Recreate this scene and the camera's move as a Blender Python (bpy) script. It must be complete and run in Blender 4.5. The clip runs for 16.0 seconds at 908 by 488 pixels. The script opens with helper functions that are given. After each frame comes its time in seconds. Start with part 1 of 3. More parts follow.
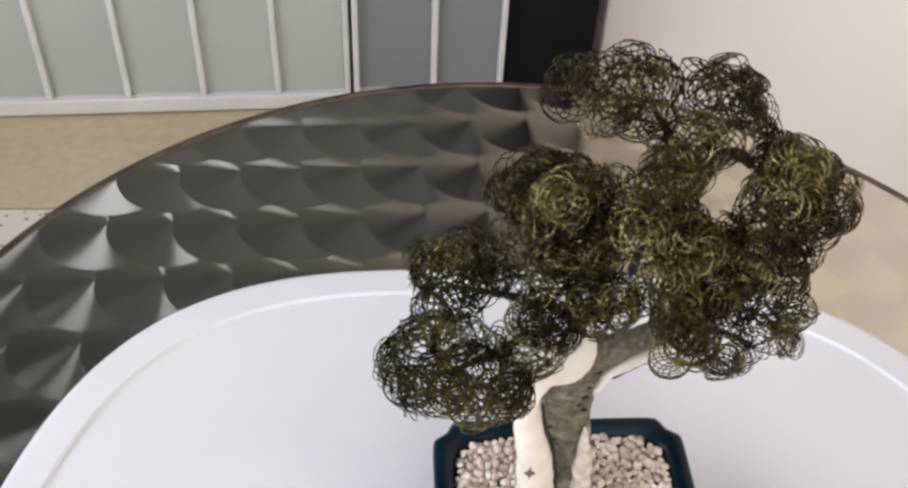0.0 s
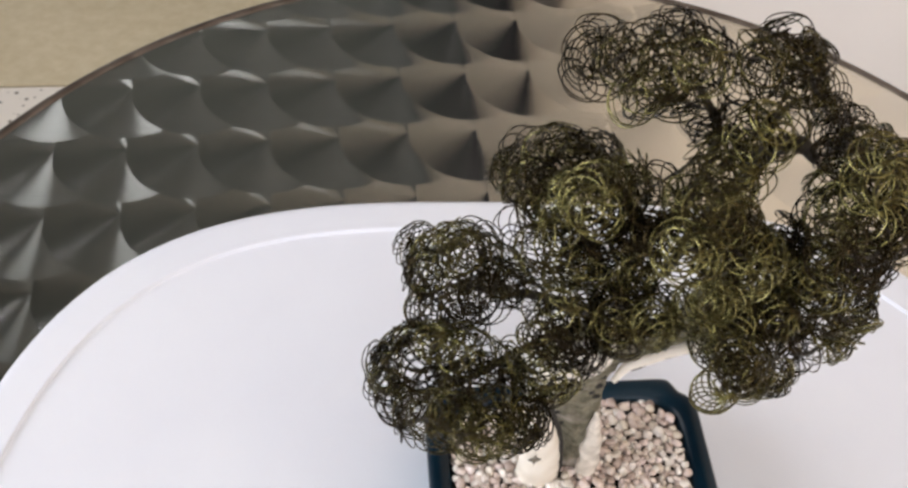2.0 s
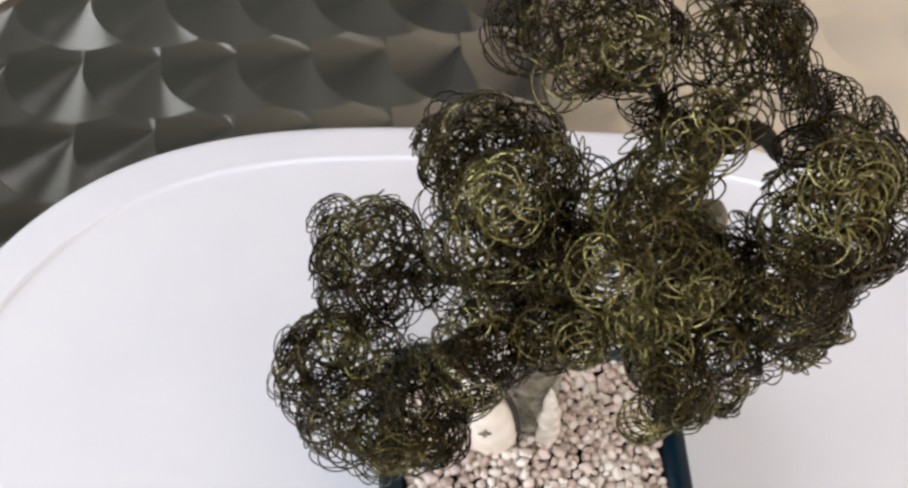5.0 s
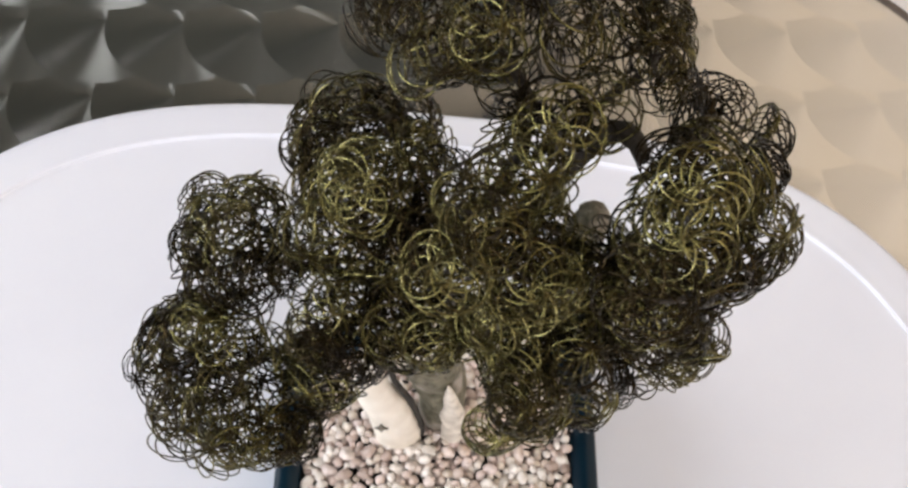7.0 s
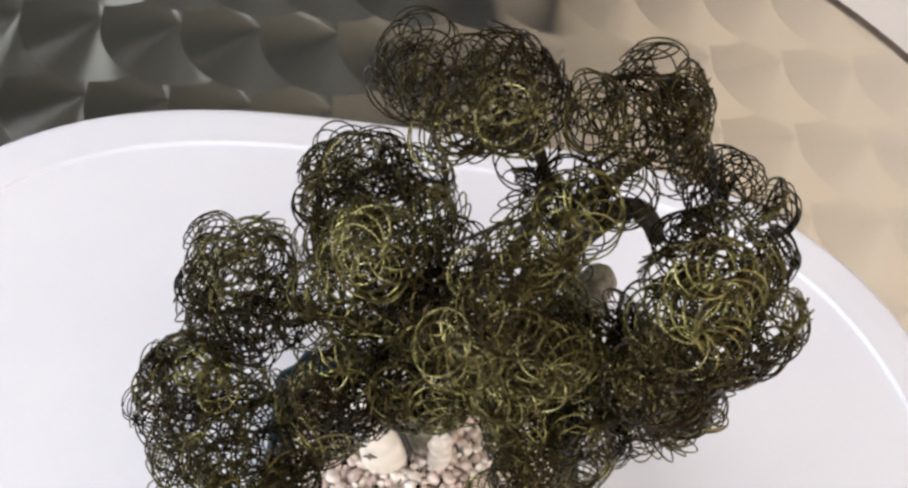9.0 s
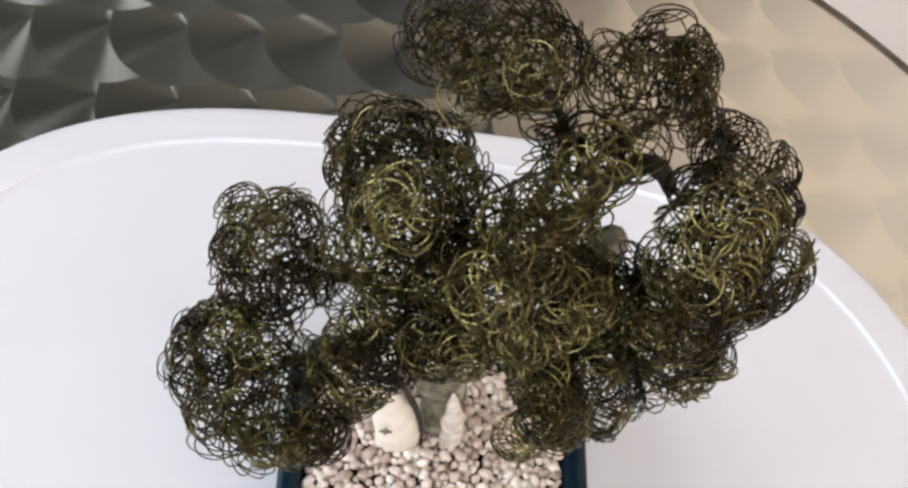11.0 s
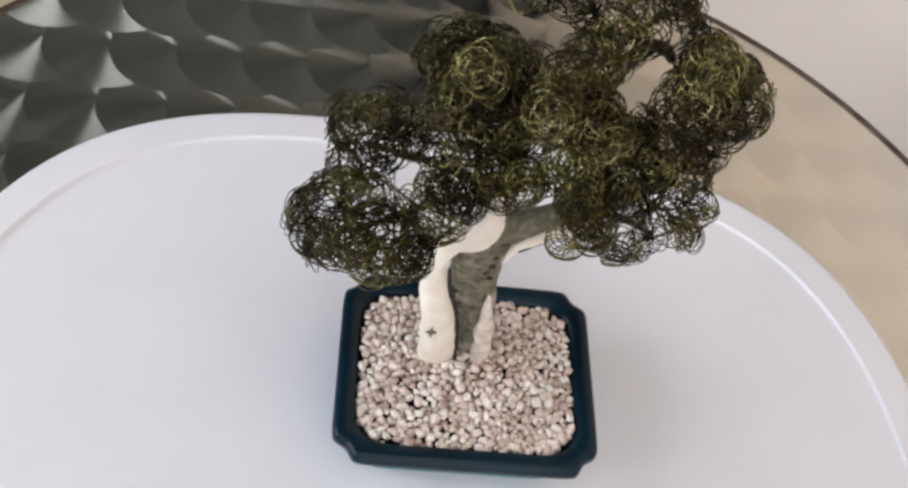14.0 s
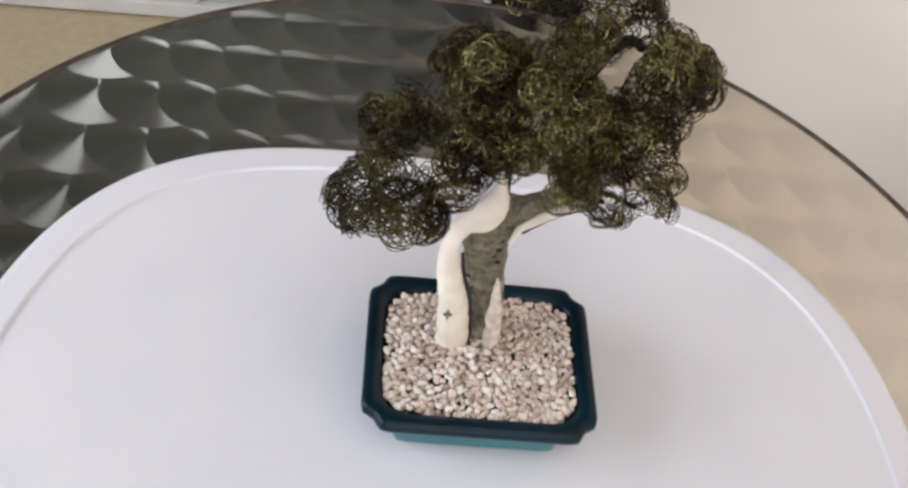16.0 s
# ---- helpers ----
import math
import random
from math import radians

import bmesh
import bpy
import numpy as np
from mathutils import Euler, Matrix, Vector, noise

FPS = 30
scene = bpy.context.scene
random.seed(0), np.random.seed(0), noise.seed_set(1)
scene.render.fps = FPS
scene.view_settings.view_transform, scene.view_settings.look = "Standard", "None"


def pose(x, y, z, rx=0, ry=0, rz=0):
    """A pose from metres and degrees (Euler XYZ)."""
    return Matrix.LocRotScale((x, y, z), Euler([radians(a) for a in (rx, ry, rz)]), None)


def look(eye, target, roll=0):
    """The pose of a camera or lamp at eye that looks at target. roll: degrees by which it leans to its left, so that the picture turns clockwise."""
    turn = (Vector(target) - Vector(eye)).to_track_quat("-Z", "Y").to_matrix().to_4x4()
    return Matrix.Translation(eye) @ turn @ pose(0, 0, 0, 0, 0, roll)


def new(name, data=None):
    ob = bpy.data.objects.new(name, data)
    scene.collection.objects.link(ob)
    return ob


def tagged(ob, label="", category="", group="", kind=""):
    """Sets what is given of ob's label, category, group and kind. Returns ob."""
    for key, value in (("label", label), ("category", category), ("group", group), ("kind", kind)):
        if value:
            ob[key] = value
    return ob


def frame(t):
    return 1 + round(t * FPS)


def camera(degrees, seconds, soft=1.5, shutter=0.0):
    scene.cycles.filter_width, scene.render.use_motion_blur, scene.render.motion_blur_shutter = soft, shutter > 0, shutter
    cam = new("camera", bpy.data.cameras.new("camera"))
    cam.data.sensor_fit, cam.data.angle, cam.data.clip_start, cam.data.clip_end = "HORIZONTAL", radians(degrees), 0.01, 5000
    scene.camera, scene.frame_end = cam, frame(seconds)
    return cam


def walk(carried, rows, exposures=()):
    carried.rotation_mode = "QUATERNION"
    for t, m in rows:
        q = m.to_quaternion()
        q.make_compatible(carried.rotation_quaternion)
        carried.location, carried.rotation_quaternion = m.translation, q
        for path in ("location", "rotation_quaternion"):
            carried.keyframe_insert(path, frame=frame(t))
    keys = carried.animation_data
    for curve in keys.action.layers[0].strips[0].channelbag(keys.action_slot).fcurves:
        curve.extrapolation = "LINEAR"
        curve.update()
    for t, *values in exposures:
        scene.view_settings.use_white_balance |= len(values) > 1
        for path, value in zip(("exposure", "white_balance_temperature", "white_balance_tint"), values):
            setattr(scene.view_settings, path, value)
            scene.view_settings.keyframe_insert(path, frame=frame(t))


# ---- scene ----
cam = camera(47.48, 16.0, soft=2.7)
PATH = [
    (0, (-0.07046, -0.28336, 1.16760), (-0.03863, 0.07809, 0.82359), 2.93),
    (0.5, (-0.07030, -0.26303, 1.16592), (-0.03887, 0.08477, 0.80808), 2.62),
    (1, (-0.07220, -0.25114, 1.16214), (-0.03533, 0.08498, 0.79381), 3.66),
    (1.5, (-0.07133, -0.22815, 1.16420), (-0.03349, 0.09018, 0.78049), 3.17),
    (2, (-0.07517, -0.21201, 1.15876), (-0.03045, 0.09483, 0.76652), 4.64),
    (2.5, (-0.06876, -0.19347, 1.15428), (-0.02841, 0.09485, 0.74778), 4.09),
    (3, (-0.06422, -0.18109, 1.15110), (-0.02743, 0.09476, 0.73570), 3.93),
    (5.3, (-0.03127, -0.16565, 1.14500), (-0.00983, 0.08927, 0.71540), 3.37),
    (5.5, (-0.02634, -0.16494, 1.14331), (-0.00538, 0.08892, 0.71306), 3.68),
    (6, (-0.01431, -0.16366, 1.13924), (0.00449, 0.09028, 0.70893), 4.16),
    (6.5, (-0.00499, -0.15884, 1.14063), (0.01226, 0.09136, 0.70807), 4.57),
    (7, (-0.00345, -0.15920, 1.13809), (0.01643, 0.09151, 0.70594), 6.25),
    (7.5, (-0.00508, -0.15831, 1.13660), (0.02033, 0.09282, 0.70499), 8.09),
    (8, (-0.00327, -0.14913, 1.14041), (0.01974, 0.09501, 0.70467), 8.54),
    (8.5, (-0.01127, -0.14597, 1.14478), (0.01968, 0.09712, 0.70894), 11.03),
    (8.7, (-0.01240, -0.14330, 1.14690), (0.02000, 0.09840, 0.70990), 11.60),
    (11, (-0.02199, -0.16374, 1.15111), (0.01809, 0.08837, 0.72118), 12.16),
    (11.5, (-0.02863, -0.18268, 1.15528), (0.01644, 0.08046, 0.73251), 12.85),
    (12, (-0.04068, -0.18597, 1.15801), (0.01253, 0.07786, 0.73663), 14.39),
    (12.5, (-0.04297, -0.19746, 1.16050), (0.01004, 0.07041, 0.74165), 13.70),
    (13, (-0.04313, -0.22788, 1.16424), (0.00914, 0.05565, 0.75573), 13.51),
    (13.5, (-0.04695, -0.25572, 1.17042), (0.00552, 0.03944, 0.77027), 13.35),
    (14, (-0.05511, -0.28326, 1.17432), (-0.00002, 0.02475, 0.78432), 13.40),
    (14.5, (-0.05548, -0.29644, 1.17406), (-0.00308, 0.01888, 0.78958), 12.44),
    (15, (-0.05549, -0.30854, 1.17964), (-0.00610, 0.01184, 0.79897), 11.68),
    (15.5, (-0.05657, -0.33622, 1.18378), (-0.00943, -0.00396, 0.81313), 10.75),
    (16, (-0.05712, -0.36409, 1.19116), (-0.01270, -0.01954, 0.83156), 10.33),
]
walk(cam, [(t, look(eye, target, roll)) for t, eye, target, roll in PATH], [(0.0, 0.22), (1.5, 0.28), (3.0, 0.29), (5.5, 0.29), (7.0, 0.31), (8.5, 0.38), (11.0, 0.33), (12.5, 0.17), (14.5, 0.03), (16.0, 0.03)])

# ---- world and light ----
world = bpy.data.worlds.new("world")
scene.world = world
world.use_nodes = True
wn = world.node_tree
bg = wn.nodes["Background"]
sky = wn.nodes.new("ShaderNodeTexSky")
sky.sky_type = "NISHITA"
sky.sun_disc = False
sky.sun_elevation = radians(35)
sky.sun_rotation = radians(200)
wn.links.new(sky.outputs[0], bg.inputs[0])
bg.inputs[1].default_value = 0.10

TOP = 0.73          # height of the table's surface
FLOOR_TRAY = TOP + 0.006   # height of the tray's inside
CEIL = 3.3


def area_lamp(name, m, sx, sy, watts, colour):
    data = bpy.data.lights.new(name, "AREA")
    data.shape, data.size, data.size_y = "RECTANGLE", sx, sy
    data.energy, data.color = watts, colour
    ob = new(name, data)
    ob.matrix_world = m
    return ob


# assumed fills from unseen side and rear openings, the ceiling panel's light, and an added strip before the glazing
# added fill from the left; its window is assumed, out of view
area_lamp("window_daylight", look((-1.78, -0.35, 1.62), (0.0, -0.35, 1.2)), 1.9, 1.2, 40.0, (0.955, 0.945, 0.97))
# added fill from behind the viewer, with no known door there
area_lamp("door_daylight", look((0.1, -2.36, 1.55), (0.1, 0.0, 0.9)), 1.3, 1.5, 15.0, (0.96, 0.95, 0.99))
area_lamp("ceiling_light_glow", look((0.1, -0.95, CEIL - 0.075), (0.1, -0.9499, 0.0)), 1.5, 1.3, 5.5, (0.93, 0.96, 1.0))
# free-hanging lamp, added to draw the bright wedges on the turned steel
area_lamp("glazing_daylight", look((-0.535, 1.262, 1.14), (-0.35, 0.1, 0.80)), 0.11, 0.36, 0.42, (0.95, 0.98, 1.0))


# ---- materials ----
def material(name):
    m = bpy.data.materials.new(name)
    m.use_nodes = True
    nt = m.node_tree
    return m, nt, nt.nodes["Principled BSDF"]


def link(nt, a, b):
    nt.links.new(a, b)


def node(nt, kind, **settings):
    n = nt.nodes.new(kind)
    for k, v in settings.items():
        n.inputs[k.replace("_", " ")].default_value = v
    return n


def vary(nt, scale, low, high, a, b, detail=4.0, coords="Object"):
    """A noise-driven blend of two colours; returns the colour socket and the factor socket."""
    tc = nt.nodes.new("ShaderNodeTexCoord")
    n = node(nt, "ShaderNodeTexNoise", Scale=scale, Detail=detail)
    link(nt, tc.outputs[coords], n.inputs["Vector"])
    r = nt.nodes.new("ShaderNodeMapRange")
    r.inputs[1].default_value, r.inputs[2].default_value = low, high
    link(nt, n.outputs["Fac"], r.inputs[0])
    mix = nt.nodes.new("ShaderNodeMix")
    mix.data_type = "RGBA"
    mix.inputs[6].default_value, mix.inputs[7].default_value = (*a, 1), (*b, 1)
    link(nt, r.outputs[0], mix.inputs[0])
    return mix.outputs[2], r.outputs[0]


def bumped(nt, bsdf, scale, strength, distance, detail=6.0):
    tc = nt.nodes.new("ShaderNodeTexCoord")
    n = node(nt, "ShaderNodeTexNoise", Scale=scale, Detail=detail)
    link(nt, tc.outputs["Object"], n.inputs["Vector"])
    b = node(nt, "ShaderNodeBump", Strength=strength, Distance=distance)
    link(nt, n.outputs["Fac"], b.inputs["Height"])
    link(nt, b.outputs[0], bsdf.inputs["Normal"])


def surface(name, a, b, scale, rough=0.5, metal=0.0, low=0.35, high=0.65, bump=None, coat=0.0):
    m, nt, p = material(name)
    c, f = vary(nt, scale, low, high, a, b)
    link(nt, c, p.inputs["Base Color"])
    p.inputs["Roughness"].default_value = rough
    p.inputs["Metallic"].default_value = metal
    p.inputs["Coat Weight"].default_value = coat
    p.inputs["Coat Roughness"].default_value = 0.12
    if bump:
        bumped(nt, p, *bump)
    return m


M_wall = surface("warm_white_paint", (0.85, 0.77, 0.715), (0.89, 0.81, 0.755), 3.0, 0.75, bump=(220, 0.15, 0.002))
M_cream = surface("cream_paint", (0.86, 0.70, 0.53), (0.90, 0.745, 0.575), 3.0, 0.7)
M_dark_wall = surface("dark_grey_paint", (0.078, 0.088, 0.080), (0.10, 0.110, 0.101), 2.0, 0.7)
M_ceiling = surface("ceiling_paint", (0.20, 0.20, 0.195), (0.24, 0.24, 0.235), 2.0, 0.85)
M_tray = surface("white_plastic", (0.67, 0.688, 0.765), (0.715, 0.733, 0.80), 9.0, 0.38, bump=(700, 0.05, 0.0006))
M_frame = surface("white_aluminium_frame", (0.62, 0.64, 0.635), (0.70, 0.715, 0.71), 12.0, 0.4)
M_black = surface("black_lacquer", (0.004, 0.004, 0.006), (0.009, 0.009, 0.011), 8.0, 0.5)
M_black.node_tree.nodes["Principled BSDF"].inputs["Specular IOR Level"].default_value = 0.12
M_gap = surface("dark_rubber", (0.01, 0.01, 0.01), (0.02, 0.02, 0.02), 30.0, 0.6)
M_glaze_dark = surface("deep_teal_glaze", (0.0008, 0.0075, 0.0155), (0.0025, 0.018, 0.032), 26.0, 0.30, low=0.3, high=0.75, bump=(90, 0.2, 0.002))
M_glaze_dark.node_tree.nodes["Principled BSDF"].inputs["Specular IOR Level"].default_value = 0.2
M_glaze_light = surface("turquoise_glaze", (0.008, 0.115, 0.145), (0.020, 0.19, 0.215), 30.0, 0.28, low=0.3, high=0.7, bump=(120, 0.2, 0.002))
M_pot_inside = surface("unglazed_inner_wall", (0.022, 0.020, 0.018), (0.06, 0.05, 0.04), 60.0, 0.8)
M_bark = surface("grey_green_bark", (0.085, 0.077, 0.046), (0.27, 0.25, 0.18), 260.0, 0.85, low=0.30, high=0.70, bump=(420, 1.0, 0.004))


def pale_patches(m):
    """Pinkish grey patches worn through the green."""
    nt = m.node_tree
    p = nt.nodes["Principled BSDF"]
    green = p.inputs["Base Color"].links[0].from_socket
    pale, f = vary(nt, 75, 0.52, 0.66, (0.25, 0.22, 0.175), (0.43, 0.38, 0.33), 6.0)
    mix = nt.nodes.new("ShaderNodeMix")
    mix.data_type = "RGBA"
    link(nt, f, mix.inputs[0])
    link(nt, green, mix.inputs[6])
    link(nt, pale, mix.inputs[7])
    link(nt, mix.outputs[2], p.inputs["Base Color"])


pale_patches(M_bark)
M_deadwood = surface("cream_clay", (0.73, 0.67, 0.58), (0.84, 0.79, 0.71), 70.0, 0.6, bump=(260, 0.25, 0.0015))
M_shard = surface("weathered_clay", (0.50, 0.45, 0.39), (0.80, 0.74, 0.66), 160.0, 0.75, bump=(260, 0.6, 0.002))
M_twig = surface("dark_brown_wire_bark", (0.009, 0.006, 0.004), (0.034, 0.024, 0.014), 300.0, 0.6, metal=0.1, bump=(900, 0.6, 0.001))
M_mark = surface("grey_brown_scar", (0.10, 0.085, 0.065), (0.18, 0.155, 0.12), 400.0, 0.8)
# for the dark knots, and for shade modelled as dark strands
M_near_black = surface("dark_knot_and_shade", (0.012, 0.011, 0.009), (0.035, 0.03, 0.025), 500.0, 0.8)
M_steel_plain = surface("plain_steel", (0.42, 0.42, 0.41), (0.5, 0.5, 0.49), 40.0, 0.32, metal=1.0)
M_edge = surface("dull_aluminium_edge", (0.085, 0.066, 0.054), (0.15, 0.122, 0.105), 60.0, 0.45, metal=0.8)


def wire_material():
    m, nt, p = material("olive_lacquered_wire")
    geo = nt.nodes.new("ShaderNodeNewGeometry")
    info = nt.nodes.new("ShaderNodeObjectInfo")
    per_loop = nt.nodes.new("ShaderNodeMath")
    per_loop.operation = "MULTIPLY"
    per_loop.inputs[1].default_value = 0.42
    link(nt, geo.outputs["Random Per Island"], per_loop.inputs[0])
    mix = nt.nodes.new("ShaderNodeMath")
    mix.operation = "MULTIPLY_ADD"
    mix.inputs[1].default_value = 0.58
    link(nt, info.outputs["Random"], mix.inputs[0])
    link(nt, per_loop.outputs[0], mix.inputs[2])
    # near-black to pale olive: the loops' highlights are partly put into this colour
    ramp = nt.nodes.new("ShaderNodeValToRGB")
    e = ramp.color_ramp.elements
    e[0].position, e[0].color = 0.0, (0.009, 0.006, 0.003, 1)
    e[1].position, e[1].color = 1.0, (0.48, 0.45, 0.26, 1)
    for pos, c in ((0.35, (0.038, 0.027, 0.011)), (0.52, (0.088, 0.074, 0.026)), (0.70, (0.195, 0.180, 0.066)), (0.86, (0.36, 0.335, 0.155))):
        k = e.new(pos)
        k.color = (*c, 1)
    link(nt, mix.outputs[0], ramp.inputs[0])
    # dark tarnish noise that also breaks the painted highlights into short glints
    patina_glints, fac = vary(nt, 330, 0.40, 0.56, (0.26, 0.22, 0.18), (1.0, 1.0, 1.0))
    mul = nt.nodes.new("ShaderNodeMix")
    mul.data_type, mul.blend_type = "RGBA", "MULTIPLY"
    mul.inputs[0].default_value = 1.0
    link(nt, ramp.outputs[0], mul.inputs[6])
    link(nt, patina_glints, mul.inputs[7])
    link(nt, mul.outputs[2], p.inputs["Base Color"])
    rr = nt.nodes.new("ShaderNodeMapRange")
    rr.inputs[3].default_value, rr.inputs[4].default_value = 0.38, 0.14
    link(nt, fac, rr.inputs[0])
    link(nt, rr.outputs[0], p.inputs["Roughness"])
    p.inputs["Metallic"].default_value = 0.93
    return m


def pebble_material():
    m, nt, p = material("pale_pink_gravel")
    info = nt.nodes.new("ShaderNodeObjectInfo")
    geo = nt.nodes.new("ShaderNodeNewGeometry")
    add = nt.nodes.new("ShaderNodeMath")
    add.operation = "ADD"
    link(nt, geo.outputs["Random Per Island"], add.inputs[0])
    link(nt, info.outputs["Random"], add.inputs[1])
    fr = nt.nodes.new("ShaderNodeMath")
    fr.operation = "FRACT"
    link(nt, add.outputs[0], fr.inputs[0])
    ramp = nt.nodes.new("ShaderNodeValToRGB")
    e = ramp.color_ramp.elements
    e[0].position, e[0].color = 0.0, (0.44, 0.35, 0.31, 1)
    e[1].position, e[1].color = 1.0, (0.90, 0.86, 0.82, 1)
    for pos, c in ((0.2, (0.64, 0.53, 0.48)), (0.45, (0.72, 0.66, 0.57)), (0.6, (0.76, 0.63, 0.60)), (0.8, (0.80, 0.76, 0.71))):
        k = e.new(pos)
        k.color = (*c, 1)
    link(nt, fr.outputs[0], ramp.inputs[0])
    c, f = vary(nt, 420, 0.3, 0.7, (0.80, 0.77, 0.75), (1.0, 1.0, 1.0))
    mul = nt.nodes.new("ShaderNodeMix")
    mul.data_type, mul.blend_type = "RGBA", "MULTIPLY"
    mul.inputs[0].default_value = 1.0
    link(nt, ramp.outputs[0], mul.inputs[6])
    link(nt, c, mul.inputs[7])
    link(nt, mul.outputs[2], p.inputs["Base Color"])
    p.inputs["Roughness"].default_value = 0.55
    bumped(nt, p, 900, 0.4, 0.0006)
    return m


def turned_steel():
    """Engine-turned steel: overlapping discs, each brushed in rings about its own centre; farther rows lie over nearer ones,
    and in a row each disc lies over the one on its left."""
    m, nt, p = material("engine_turned_steel")
    SX, SY, R = 0.0395, 0.0480, 0.0402
    tc = nt.nodes.new("ShaderNodeTexCoord")
    mp = nt.nodes.new("ShaderNodeMapping")
    mp.vector_type = "TEXTURE"
    mp.inputs["Location"].default_value = (-0.2040, 0.1990, 0)
    mp.inputs["Rotation"].default_value = (0, 0, radians(2.5))
    link(nt, tc.outputs["Object"], mp.inputs["Vector"])
    sep = nt.nodes.new("ShaderNodeSeparateXYZ")
    link(nt, mp.outputs[0], sep.inputs[0])

    def mth(op, a, b=None):
        n = nt.nodes.new("ShaderNodeMath")
        n.operation = op
        for i, v in enumerate((a, b)):
            if v is None:
                continue
            if isinstance(v, (int, float)):
                n.inputs[i].default_value = v
            else:
                link(nt, v, n.inputs[i])
        return n.outputs[0]

    u, v = mth("DIVIDE", sep.outputs[0], SX), mth("DIVIDE", sep.outputs[1], SY)
    fu, fv = mth("FRACT", u), mth("FRACT", v)
    iu, iv = mth("FLOOR", u), mth("FLOOR", v)
    dx0, dx1 = mth("MULTIPLY", fu, SX), mth("MULTIPLY", mth("SUBTRACT", fu, 1.0), SX)
    dy0, dy1 = mth("MULTIPLY", fv, SY), mth("MULTIPLY", mth("SUBTRACT", fv, 1.0), SY)

    def inside(dx, dy):
        return mth("LESS_THAN", mth("ADD", mth("MULTIPLY", dx, dx), mth("MULTIPLY", dy, dy)), R * R)

    def pick(f, a, b):
        """b where f is 1, else a"""
        n = nt.nodes.new("ShaderNodeMix")
        n.data_type = "FLOAT"
        link(nt, f, n.inputs[0])
        for i, s in ((2, a), (3, b)):
            link(nt, s, n.inputs[i])
        return n.outputs[0]

    cells = [(dx0, dy0, 0, 0), (dx1, dy0, 1, 0), (dx0, dy1, 0, 1), (dx1, dy1, 1, 1)]
    ox, oy = cells[0][0], cells[0][1]
    ident = mth("ADD", mth("MULTIPLY", iu, 7.31), mth("MULTIPLY", iv, 3.77))
    for dx, dy, a, b in cells[1:]:
        f = inside(dx, dy)
        ox, oy = pick(f, ox, dx), pick(f, oy, dy)
        ident = pick(f, ident, mth("ADD", mth("MULTIPLY", mth("ADD", iu, a), 7.31), mth("MULTIPLY", mth("ADD", iv, b), 3.77)))
    # the gloss spreads along the radius, across the rings
    comb = nt.nodes.new("ShaderNodeCombineXYZ")
    link(nt, ox, comb.inputs[0])
    link(nt, oy, comb.inputs[1])
    norm = nt.nodes.new("ShaderNodeVectorMath")
    norm.operation = "NORMALIZE"
    link(nt, comb.outputs[0], norm.inputs[0])
    gloss = nt.nodes.new("ShaderNodeBsdfAnisotropic")
    gloss.distribution = "BECKMANN"
    gloss.inputs["Anisotropy"].default_value = -0.75
    link(nt, norm.outputs[0], gloss.inputs["Tangent"])
    rad = mth("SQRT", mth("ADD", mth("MULTIPLY", ox, ox), mth("MULTIPLY", oy, oy)))
    # fine rings, different in every disc
    ring = nt.nodes.new("ShaderNodeTexNoise")
    ring.noise_dimensions = "2D"
    ring.inputs["Scale"].default_value = 1.0
    ring.inputs["Detail"].default_value = 3.0
    rv = nt.nodes.new("ShaderNodeCombineXYZ")
    link(nt, mth("MULTIPLY", rad, 2400.0), rv.inputs[0])
    link(nt, ident, rv.inputs[1])
    link(nt, rv.outputs[0], ring.inputs["Vector"])
    mr = nt.nodes.new("ShaderNodeMapRange")
    mr.inputs[1].default_value, mr.inputs[2].default_value = 0.3, 0.7
    mr.inputs[3].default_value, mr.inputs[4].default_value = 0.228, 0.235
    link(nt, ring.outputs["Fac"], mr.inputs[0])
    link(nt, mr.outputs[0], gloss.inputs["Roughness"])
    mc = nt.nodes.new("ShaderNodeMix")
    mc.data_type = "RGBA"
    mc.inputs[6].default_value, mc.inputs[7].default_value = (0.62, 0.61, 0.585, 1), (0.645, 0.635, 0.61, 1)
    link(nt, ring.outputs["Fac"], mc.inputs[0])
    link(nt, mc.outputs[2], gloss.inputs["Color"])
    # a weaker, wider sheen from the coarser scratches
    wide = nt.nodes.new("ShaderNodeBsdfAnisotropic")
    wide.distribution = "BECKMANN"
    wide.inputs["Roughness"].default_value = 0.270
    wide.inputs["Anisotropy"].default_value = -0.80
    link(nt, norm.outputs[0], wide.inputs["Tangent"])
    link(nt, mc.outputs[2], wide.inputs["Color"])
    both = nt.nodes.new("ShaderNodeMixShader")
    both.inputs[0].default_value = 0.10
    link(nt, gloss.outputs[0], both.inputs[1])
    link(nt, wide.outputs[0], both.inputs[2])
    out = nt.nodes["Material Output"]
    link(nt, both.outputs[0], out.inputs["Surface"])
    nt.nodes.remove(p)
    return m


